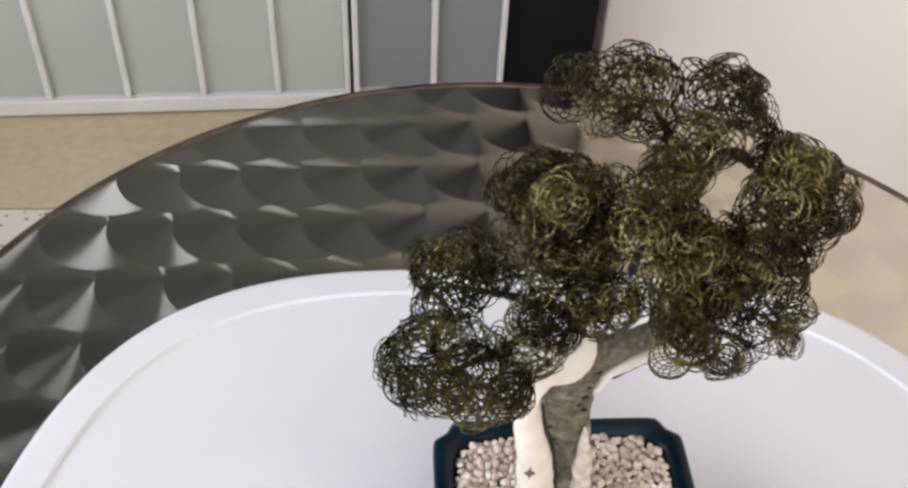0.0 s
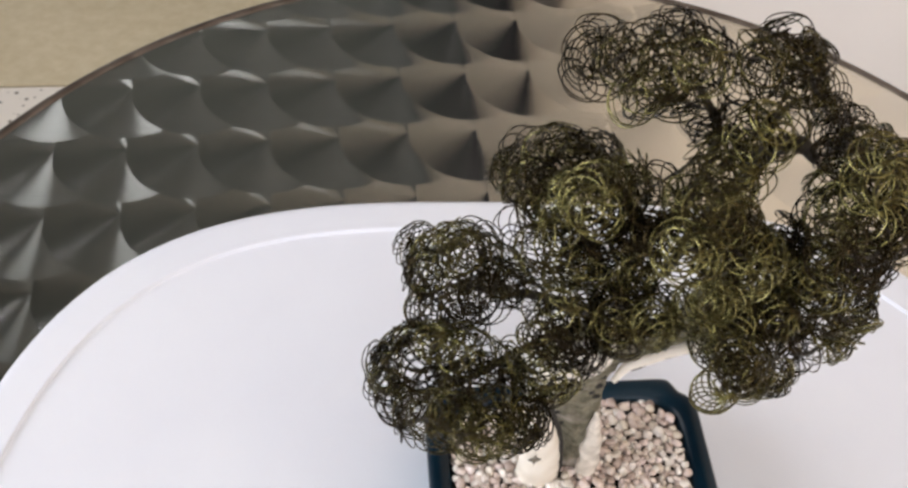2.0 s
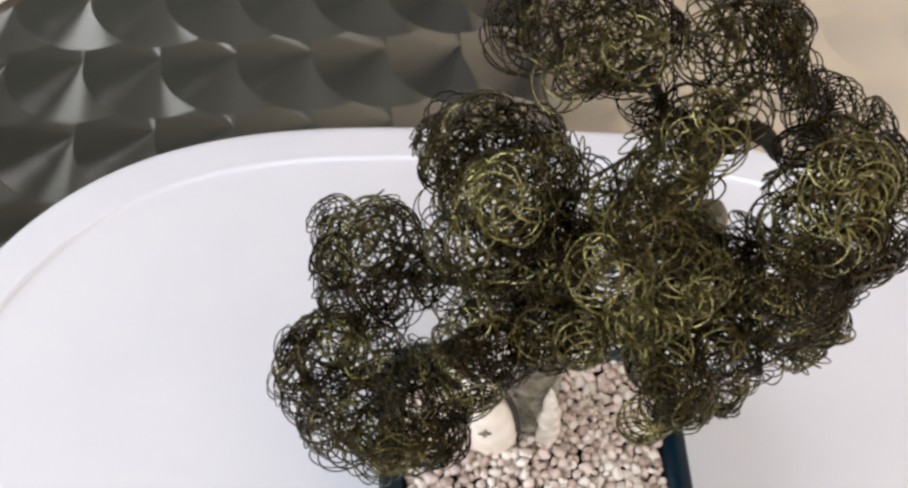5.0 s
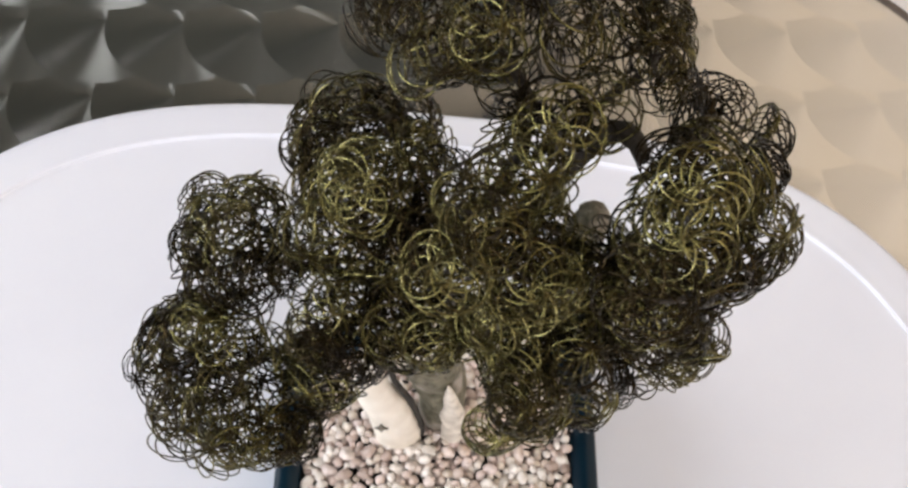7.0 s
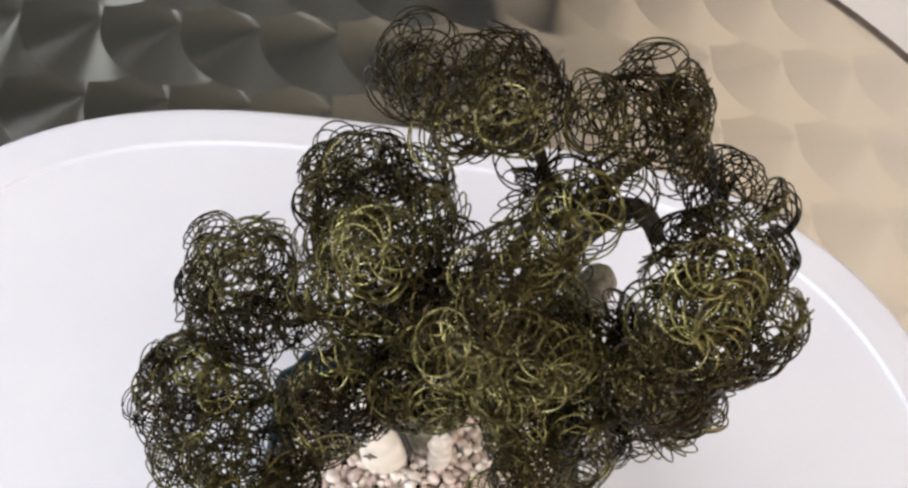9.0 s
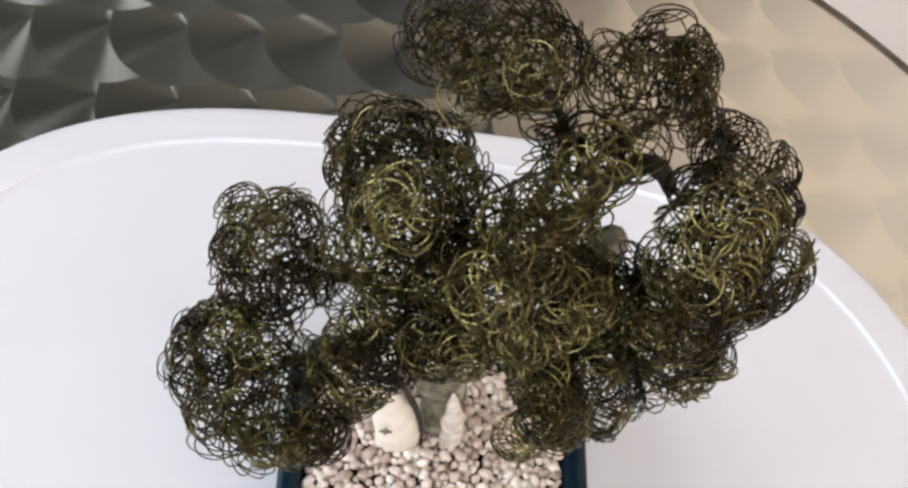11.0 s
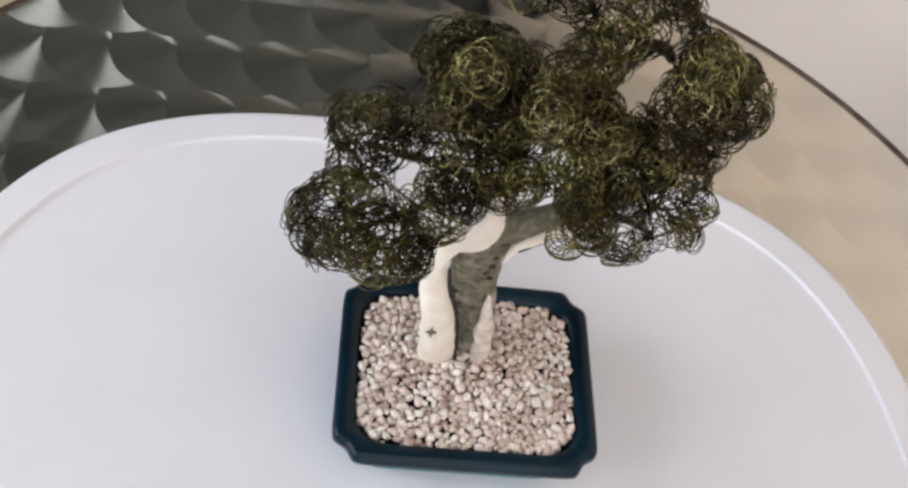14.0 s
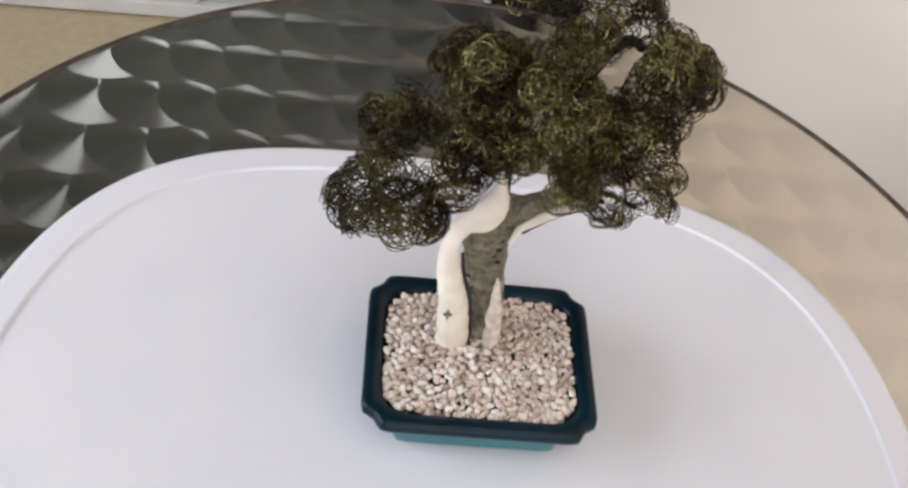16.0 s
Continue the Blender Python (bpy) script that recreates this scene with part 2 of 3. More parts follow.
def floor_material():
    m, nt, p = material("beige_floor")
    c, f = vary(nt, 2.2, 0.3, 0.7, (0.47, 0.40, 0.27), (0.56, 0.485, 0.345))
    g, f2 = vary(nt, 46, 0.35, 0.7, (0.88, 0.86, 0.82), (1.0, 1.0, 1.0))
    mul = nt.nodes.new("ShaderNodeMix")
    mul.data_type, mul.blend_type = "RGBA", "MULTIPLY"
    mul.inputs[0].default_value = 1.0
    link(nt, c, mul.inputs[6])
    link(nt, g, mul.inputs[7])
    link(nt, mul.outputs[2], p.inputs["Base Color"])
    p.inputs["Roughness"].default_value = 0.55
    bumped(nt, p, 60, 0.1, 0.002)
    return m


def terrazzo_material():
    m, nt, p = material("speckled_pale_stone")
    tc = nt.nodes.new("ShaderNodeTexCoord")
    vo = node(nt, "ShaderNodeTexVoronoi", Scale=55.0)
    link(nt, tc.outputs["Object"], vo.inputs["Vector"])
    ramp = nt.nodes.new("ShaderNodeValToRGB")
    e = ramp.color_ramp.elements
    e[0].position, e[0].color = 0.10, (0.16, 0.13, 0.11, 1)
    e[1].position, e[1].color = 0.24, (0.66, 0.61, 0.55, 1)
    link(nt, vo.outputs["Distance"], ramp.inputs[0])
    link(nt, ramp.outputs[0], p.inputs["Base Color"])
    p.inputs["Roughness"].default_value = 0.5
    return m


def pane_material(name="grey_frosted_glass", a=(0.40, 0.43, 0.415), b=(0.48, 0.51, 0.49)):
    m, nt, p = material(name)
    c, f = vary(nt, 1.6, 0.3, 0.7, a, b)
    link(nt, c, p.inputs["Base Color"])
    p.inputs["Roughness"].default_value = 0.14
    p.inputs["IOR"].default_value = 1.5
    bumped(nt, p, 5, 0.06, 0.01)
    return m


def glow_material():
    m, nt, p = material("lit_diffuser")
    p.inputs["Base Color"].default_value = (0.9, 0.9, 0.88, 1)
    p.inputs["Emission Color"].default_value = (0.97, 0.98, 1.0, 1)
    p.inputs["Emission Strength"].default_value = 1.2
    return m


M_wire = wire_material()
M_pebble = pebble_material()
M_turned = turned_steel()
M_floor = floor_material()
M_terrazzo = terrazzo_material()
M_pane = pane_material()
# same glass for the narrow sash, its darker reflection put into the colour
M_pane_dark_reflection = pane_material("grey_glass_dark_reflection", (0.17, 0.192, 0.20), (0.23, 0.252, 0.26))
M_lamp = glow_material()


# ---- mesh helpers ----
def mesh_ob(name, verts, faces, mat, parent=None, label="", smooth=False, kind=""):
    me = bpy.data.meshes.new(name)
    me.from_pydata([tuple(v) for v in verts], [], faces)
    if smooth:
        me.polygons.foreach_set("use_smooth", [True] * len(me.polygons))
    me.update()
    if mat:
        me.materials.append(mat)
    ob = new(name, me)
    if parent:
        ob.parent = parent
    return tagged(ob, label, kind=kind)


def part(name, bm, mat, parent=None, label="", smooth=False):
    me = bpy.data.meshes.new(name)
    bmesh.ops.recalc_face_normals(bm, faces=bm.faces)
    bm.to_mesh(me)
    bm.free()
    if smooth:
        me.polygons.foreach_set("use_smooth", [True] * len(me.polygons))
    me.materials.append(mat)
    ob = new(name, me)
    if parent:
        ob.parent = parent
    return tagged(ob, label)


def empty(name, place, label, category, group="", kind=""):
    ob = new(name)
    ob.location = place
    ob.empty_display_size = 0.02
    return tagged(ob, label, category, group, kind)


def box_bm(x0, y0, z0, x1, y1, z1, bevel=0.0, segments=2):
    bm = bmesh.new()
    bmesh.ops.create_cube(bm, size=1.0)
    for v in bm.verts:
        v.co = ((x0 + x1) / 2 + v.co.x * (x1 - x0), (y0 + y1) / 2 + v.co.y * (y1 - y0), (z0 + z1) / 2 + v.co.z * (z1 - z0))
    if bevel:
        bmesh.ops.bevel(bm, geom=bm.edges[:], offset=bevel, segments=segments, affect="EDGES", profile=0.5)
    return bm


def structure(name, bm, mat, label, category="", smooth=False):
    ob = part(name, bm, mat, None, label, smooth)
    return tagged(ob, label, category, kind="structure")


def lathe(profile, outline, n):
    """Rings of points: outline(angle, inset) gives x, y; profile is a list of (inset, z)."""
    verts, faces = [], []
    for inset, z in profile:
        for k in range(n):
            x, y = outline(2 * math.pi * k / n, inset)
            verts.append((x, y, z))
    for r in range(len(profile) - 1):
        for k in range(n):
            a, b = r * n + k, r * n + (k + 1) % n
            faces.append((a, b, b + n, a + n))
    return verts, faces


def smooth_path(points, steps=8):
    """Catmull-Rom through points given as (x, y, z, radius, ...)."""
    P = [np.array(p, float) for p in points]
    P = [2 * P[0] - P[1]] + P + [2 * P[-1] - P[-2]]
    out = []
    for i in range(1, len(P) - 2):
        for s in range(steps):
            t = s / steps
            a, b, c, d = P[i - 1:i + 3]
            out.append(0.5 * (2 * b + (c - a) * t + (2 * a - 5 * b + 4 * c - d) * t * t + (3 * b - a - 3 * c + d) * t ** 3))
    out.append(P[-2])
    return out


def tube_geo(path, sides, shape=None, closed=False, caps=True):
    """A tube along path rows (x, y, z, radius); shape(i, angle) may scale the radius."""
    verts, faces = [], []
    n = len(path)
    pts = [Vector(p[:3]) for p in path]
    up = Vector((0.31, 0.52, 0.79)).normalized()
    prev = None
    for i, p in enumerate(pts):
        a = pts[(i - 1) % n] if closed else pts[max(i - 1, 0)]
        b = pts[(i + 1) % n] if closed else pts[min(i + 1, n - 1)]
        d = (b - a).normalized()
        side = (prev if prev is not None else up)
        side = (side - d * side.dot(d)).normalized()
        prev = side
        other = d.cross(side)
        for k in range(sides):
            t = 2 * math.pi * k / sides
            r = path[i][3] * (shape(i / max(n - 1, 1), t) if shape else 1.0)
            verts.append(p + (side * math.cos(t) + other * math.sin(t)) * r)
    for i in range(n if closed else n - 1):
        for k in range(sides):
            a, b = i * sides + k, i * sides + (k + 1) % sides
            c, e = ((i + 1) % n) * sides + (k + 1) % sides, ((i + 1) % n) * sides + k
            faces.append((a, b, c, e))
    if caps and not closed:
        faces.append(tuple(range(sides))[::-1])
        faces.append(tuple(range((n - 1) * sides, n * sides)))
    return verts, faces


def ribbon_geo(path, sides=18, rough=0.0, seed=0):
    """An elliptical strand; rows are (x, y, z, half-width across the view, half-depth)."""
    verts, faces = [], []
    n = len(path)
    pts = [Vector(p[:3]) for p in path]
    for i, p in enumerate(pts):
        d = (pts[min(i + 1, n - 1)] - pts[max(i - 1, 0)]).normalized()
        deep = Vector((0, 1, 0))
        deep = (deep - d * deep.dot(d)).normalized()
        wide = d.cross(deep)
        for k in range(sides):
            t = 2 * math.pi * k / sides
            w, q = path[i][3], path[i][4]
            s = 1.0 + rough * noise.noise(Vector((math.cos(t) * 1.6, math.sin(t) * 1.6, seed + i * 0.35)))
            verts.append(p + (wide * math.cos(t) * w + deep * math.sin(t) * q) * s)
    for i in range(n - 1):
        for k in range(sides):
            a, b = i * sides + k, i * sides + (k + 1) % sides
            faces.append((a, b, b + sides, a + sides))
    faces.append(tuple(range(sides))[::-1])
    faces.append(tuple(range((n - 1) * sides, n * sides)))
    return verts, faces


# ---- the room ----
X0, Y0, Y1 = -1.7, -2.3, 1.39
structure("floor", box_bm(X0 - 0.2, 1.04, -0.1, 2.2, 2.4, 0.0), M_floor, "smooth beige floor in front of the glazing", "floor")
structure("floor_1", box_bm(X0 - 0.2, Y0 - 0.2, -0.1, 2.2, 1.036, 0.0), M_terrazzo, "pale stone floor with dark speckles", "floor")
structure("ceiling", box_bm(X0 - 0.2, Y0 - 0.2, CEIL, 2.2, 2.4, CEIL + 0.1), M_ceiling, "plain grey ceiling", "ceiling")
# unseen rear wall, left open for the added rear fill
for xa, xb, za, zb in ((X0 - 0.2, -0.6, 0, CEIL), (0.8, 2.2, 0, CEIL), (-0.6, 0.8, 0, 0.7), (-0.6, 0.8, 2.35, CEIL)):
    structure("wall_south", box_bm(xa, Y0 - 0.2, za, xb, Y0, zb), M_wall, "unseen warm white wall round an assumed opening", "wall")


def side_wall():
    """An unseen wall round the side fill, dark to dim the steel's reflections: four blocks round an opening."""
    x0, x1 = X0 - 0.2, X0
    ya, yb, za, zb = -1.35, 0.65, 1.0, 2.25
    for i, (a, b, c, d) in enumerate(((Y0, ya, 0, CEIL), (yb, 1.5, 0, CEIL), (ya, yb, 0, za), (ya, yb, zb, CEIL))):
        structure("wall_west", box_bm(x0, a, c, x1, b, d), M_dark_wall, "unseen dark grey wall round the side fill, added to dim the steel's reflections", "wall")


side_wall()


def wall_between(name, a, b, height, thick, mat, label, z0=0.0):
    d = (Vector(b) - Vector(a))
    length = d.length
    ob = structure(name, box_bm(0, -thick, z0, length, 0, height), mat, label, "wall")
    ob.location = (a[0], a[1], 0)
    ob.rotation_euler = (0, 0, math.atan2(d.y, d.x))
    return ob


# white wall that runs from the post towards the viewer on the far right side
wall_between("wall_east", (0.92, -2.3), (0.325, 1.46), 1.0, 0.12, M_wall, "bright warm white wall beside the black post")
# upper part is out of view; its cream is chosen for the steel's tan reflection
wall_between("wall_east_1", (0.92, -2.3), (0.325, 1.46), CEIL, 0.12, M_cream, "unseen upper side wall, cream to tint the steel's reflection", 1.0)
wall_between("wall_north", (0.5, 1.75), (-1.9, 1.55), CEIL, 0.1, M_dark_wall, "dark wall behind and above the glazing")


# ---- glazed partition ----
def glazing():
    """Two white-framed sashes with slim upright bars over grey glass; placed along a slightly turned line."""
    H = 1.09
    ang = math.atan(0.047)
    for sash, (u0, u1, bars) in enumerate(((-0.95, 0.650, (-0.76, -0.617, -0.474, -0.331, -0.188, -0.045, 0.104, 0.244, 0.380, 0.516)), (0.656, 0.936, (0.805,)))):
        win = new("window_1" if sash == 0 else "window_2")
        win.location = (-0.787, 1.299, 0)
        win.rotation_euler = (0, 0, ang)
        win.empty_display_size = 0.1
        tagged(win, "tall white-framed sash of grey frosted glass" if sash == 0 else "narrow white-framed sash of grey glass beside the black post", "window", kind="structure")
        part("bottom_rail", box_bm(u0, -0.012, 0.004, u1, 0.03, 0.036, 0.004), M_frame, win)
        part("top_rail", box_bm(u0, -0.012, H - 0.05, u1, 0.03, H, 0.004), M_frame, win)
        for a in (u0, u1 - 0.011):
            part("stile", box_bm(a, -0.0125, 0.037, a + 0.011, 0.03, H - 0.051, 0.004), M_frame, win)
        edges = [u0 + 0.011, *bars, u1 - 0.011]
        for b in bars:
            part("glazing_bar", box_bm(b - 0.006, -0.009, 0.0365, b + 0.006, 0.015, H - 0.0505, 0.003), M_frame, win)
        for a, b in zip(edges, edges[1:]):
            part("pane", box_bm(a + (0.0065 if a != edges[0] else 0.0005), 0.004, 0.0365, b - (0.0065 if b != edges[-1] else 0.0005), 0.012, H - 0.0505), M_pane if sash == 0 else M_pane_dark_reflection, win)
    gap = part("seal", box_bm(0.6505, 0.0, 0.004, 0.6555, 0.02, H), M_gap)
    gap.location, gap.rotation_euler = (-0.787, 1.299, 0), (0, 0, ang)
    tagged(gap, "dark rubber seal between the two sashes", "seal", kind="structure")
    base = part("trim", box_bm(-0.95, 0.0, 0.0, 0.936, 0.028, 0.0035), M_gap)
    base.location, base.rotation_euler = (-0.787, 1.299, 0), (0, 0, ang)
    tagged(base, "thin dark joint under the white frame", "trim", kind="structure")


glazing()
structure("post", box_bm(0.152, 1.36, 0.0, 0.318, 1.50, CEIL, 0.006), M_black, "black lacquered square post beside the glazing", "post")

# ---- ceiling light ----
def ceiling_light(x, y, hx, hy, label):
    lamp = empty("ceiling_light", (x, y, CEIL), label, "light")
    part("lamp_frame", box_bm(-hx - 0.04, -hy - 0.04, -0.05, hx + 0.04, hy + 0.04, -0.001, 0.006), M_frame, lamp)
    part("diffuser", box_bm(-hx, -hy, -0.058, hx, hy, -0.0505), M_lamp, lamp, "lit white diffuser")


ceiling_light(0.1, -0.95, 0.78, 0.68, "large flat white ceiling light with a glowing diffuser")


# ---- table ----
def table():
    t = empty("bistro_table", (0, 0, 0), "round steel bistro table with engine-turned swirl top", "table")
    n = 160
    ring = lambda a, i: ((0.3485 - i) * math.cos(a), (0.3485 - i) * math.sin(a))
    v, f = lathe([(0.006, TOP), (0.003, TOP), (0.0022, TOP - 0.0006)], ring, n)
    f.append(tuple(range(n)))
    mesh_ob("tabletop", v, f, M_turned, t, "brushed steel with overlapping swirls")
    v3, f3 = lathe([(0.0046, TOP - 0.0004), (0.0040, TOP + 0.0007), (0.0010, TOP + 0.0011), (-0.0008, TOP + 0.0004), (-0.0012, TOP - 0.002), (-0.0012, TOP - 0.024), (0.004, TOP - 0.026), (0.02, TOP - 0.022)], ring, n)
    mesh_ob("edge_band", v3, f3, M_edge, t, "dull dark metal edge band", True)
    v4, f4 = lathe([(0.0205, TOP - 0.0225), (0.34, TOP - 0.0225)], ring, n)
    f4.append(tuple(range(n, 2 * n)))
    mesh_ob("underside", v4, f4, M_gap, t)
    post_ring = lambda a, i: ((0.03 - i) * math.cos(a), (0.03 - i) * math.sin(a))
    v5, f5 = lathe([(0, 0.03), (0, TOP - 0.0226)], post_ring, 24)
    mesh_ob("pedestal", v5, f5, M_steel_plain, t, "", True)
    foot = lambda a, i: ((0.22 - i) * math.cos(a), (0.22 - i) * math.sin(a))
    v6, f6 = lathe([(0, 0.0), (0, 0.012), (0.01, 0.018), (0.15, 0.03), (0.19, 0.032)], foot, 48)
    f6.append(tuple(range(48))[::-1])
    mesh_ob("foot_plate", v6, f6, M_steel_plain, t, "", True)


table()


# ---- tray ----
def tray():
    ax, back, front, cx, cy, power, turn = 0.2627, 0.2973, 0.2150, -0.0085, -0.1506, 3.28, radians(-2.8)

    def outline(t, inset):
        c, s = math.cos(t), math.sin(t)
        ay = back if s >= 0 else front
        r = 1 / ((abs(c) / (ax - inset)) ** power + (abs(s) / (ay - inset)) ** power) ** (1 / power)
        x, y = r * c, r * s
        return cx + x * math.cos(turn) - y * math.sin(turn), cy + x * math.sin(turn) + y * math.cos(turn)

    n = 224
    z = TOP
    t = empty("serving_tray", (0, 0, 0), "white plastic rounded-square tray with a raised rim", "tray")
    prof = [(0.012, z + 0.0003), (0.004, z + 0.0004), (0.0008, z + 0.0022), (0.0, z + 0.0048), (0.0007, z + 0.0066), (0.0022, z + 0.0074),
            (0.0045, z + 0.0076), (0.0140, z + 0.0076), (0.0178, z + 0.0077), (0.0184, z + 0.0078), (0.0189, z + 0.0077), (0.0191, z + 0.0074), (0.0193, z + 0.0068), (0.0195, z + 0.0063), (0.0198, z + 0.0061), (0.0206, z + 0.0060), (0.0230, z + 0.0060)]
    v, f = lathe(prof, outline, n)
    mesh_ob("rim", v, f, M_tray, t, "raised rounded rim", True)
    v, f = lathe([(0.0230, z + 0.0060), (0.06, z + 0.0060)], outline, n)
    f.append(tuple(range(n, 2 * n)))
    v2, f2 = lathe([(0.0120, z + 0.0003), (0.06, z + 0.0003)], outline, n)
    f2.append(tuple(range(n, 2 * n))[::-1])
    o = len(v)
    mesh_ob("base", v + v2, f + [tuple(q + o for q in face) for face in f2], M_tray, t, "flat smooth tray floor", True)


tray()


# ---- pot ----
PX, PY, RIM = 0.009, -0.0345, 0.7685
GRAVEL_Z = 0.7655


def notched(hx, hy, nx, ny, r=0.004):
    """A rectangle with stepped corners, softened."""
    pts = []
    corner = [(hx, hy - ny), (hx - 0.30 * nx, hy - 0.80 * ny), (hx - 0.62 * nx, hy - 0.60 * ny), (hx - 0.78 * nx, hy - 0.26 * ny), (hx - nx, hy)]
    for sx, sy, rev in ((1, 1, False), (-1, 1, True), (-1, -1, False), (1, -1, True)):
        c = [(sx * x, sy * y) for x, y in corner]
        pts += c[::-1] if rev else c
    # soften by corner cutting
    for _ in range(3):
        out = []
        for i, p in enumerate(pts):
            q = pts[(i + 1) % len(pts)]
            d = math.hypot(q[0] - p[0], q[1] - p[1])
            c = min(0.25, 0.0035 / max(d, 1e-6))
            out += [(p[0] + (q[0] - p[0]) * c, p[1] + (q[1] - p[1]) * c), (q[0] + (p[0] - q[0]) * c, q[1] + (p[1] - q[1]) * c)]
        pts = out
    return pts


def loft(levels):
    """levels: (hx, hy, notch x, notch y, z, power of the rounding)"""
    verts, faces, n = [], [], 0
    for hx, hy, nx, ny, z, *power in levels:
        ring = notched(hx, hy, nx, ny)
        if power:   # plain rounded opening
            ring = [(x / q, y / q) for x, y in ring for q in ((abs(x / hx) ** power[0] + abs(y / hy) ** power[0]) ** (1 / power[0]),)]
        n = len(ring)
        verts += [(x, y, z) for x, y in ring]
    for r in range(len(levels) - 1):
        for k in range(n):
            a, b = r * n + k, r * n + (k + 1) % n
            faces.append((a, b, b + n, a + n))
    return verts, faces, n


def pot():
    p = empty("plant_pot", (PX, PY, FLOOR_TRAY), "teal-glazed rectangular ceramic pot with notched corners, on the tray", "pot")
    hx, hy, nx, ny = 0.0596, 0.0497, 0.0112, 0.0112
    h = RIM - FLOOR_TRAY
    levels = [(hx - 0.0075, hy - 0.0075, nx - 0.002, ny - 0.002, h - 0.0085), (hx - 0.0015, hy - 0.0015, nx, ny, h - 0.0080), (hx, hy, nx, ny, h - 0.0055),
              (hx - 0.0002, hy - 0.0002, nx, ny, h - 0.0018), (hx - 0.0016, hy - 0.0016, nx, ny, h - 0.0002), (hx - 0.0045, hy - 0.0045, nx - 0.003, ny - 0.003, h),
              (hx - 0.0078, hy - 0.0078, nx - 0.004, ny - 0.004, h - 0.0008, 6.0), (hx - 0.0092, hy - 0.0092, nx - 0.004, ny - 0.004, h - 0.0040, 6.0)]
    v, f, n = loft(levels)
    mesh_ob("rim", v, f, M_glaze_dark, p, "dark teal glossy rim", True)
    levels = [(hx - 0.0091, hy - 0.0091, nx - 0.004, ny - 0.004, h - 0.0041, 6.0), (hx - 0.0098, hy - 0.0098, nx - 0.004, ny - 0.004, h - 0.0160, 6.0)]
    v, f, n = loft(levels)
    f.append(tuple(range(n, 2 * n)))
    mesh_ob("inner_wall", v, f, M_pot_inside, p, "dark unglazed inside", True)
    levels = [(hx - 0.0076, hy - 0.0076, nx - 0.002, ny - 0.002, h - 0.0086), (hx - 0.0085, hy - 0.0082, nx - 0.002, ny - 0.002, h - 0.013), (hx - 0.0120, hy - 0.0098, nx - 0.003, ny - 0.003, 0.0050),
              (hx - 0.0135, hy - 0.0112, nx - 0.003, ny - 0.003, 0.0022), (hx - 0.017, hy - 0.014, nx - 0.003, ny - 0.003, 0.0003)]
    v, f, n = loft(levels)
    f.append(tuple(range((len(levels) - 1) * n, len(levels) * n)))
    mesh_ob("body", v, f, M_glaze_light, p, "lighter turquoise glazed body", True)


pot()


# ---- the wire tree ----
tree = empty("wire_tree", (0.004, -0.034, GRAVEL_Z), "bonsai tree of olive wire loops on a clay trunk", "tree")
TREE_AT = Vector(tree.location)


def tree_part(name, geo, mat, parent=None, label="", smooth=True):
    v, f = geo
    host = parent or tree
    return mesh_ob(name, [Vector(p) - TREE_AT for p in v], f, mat, host, label, smooth)


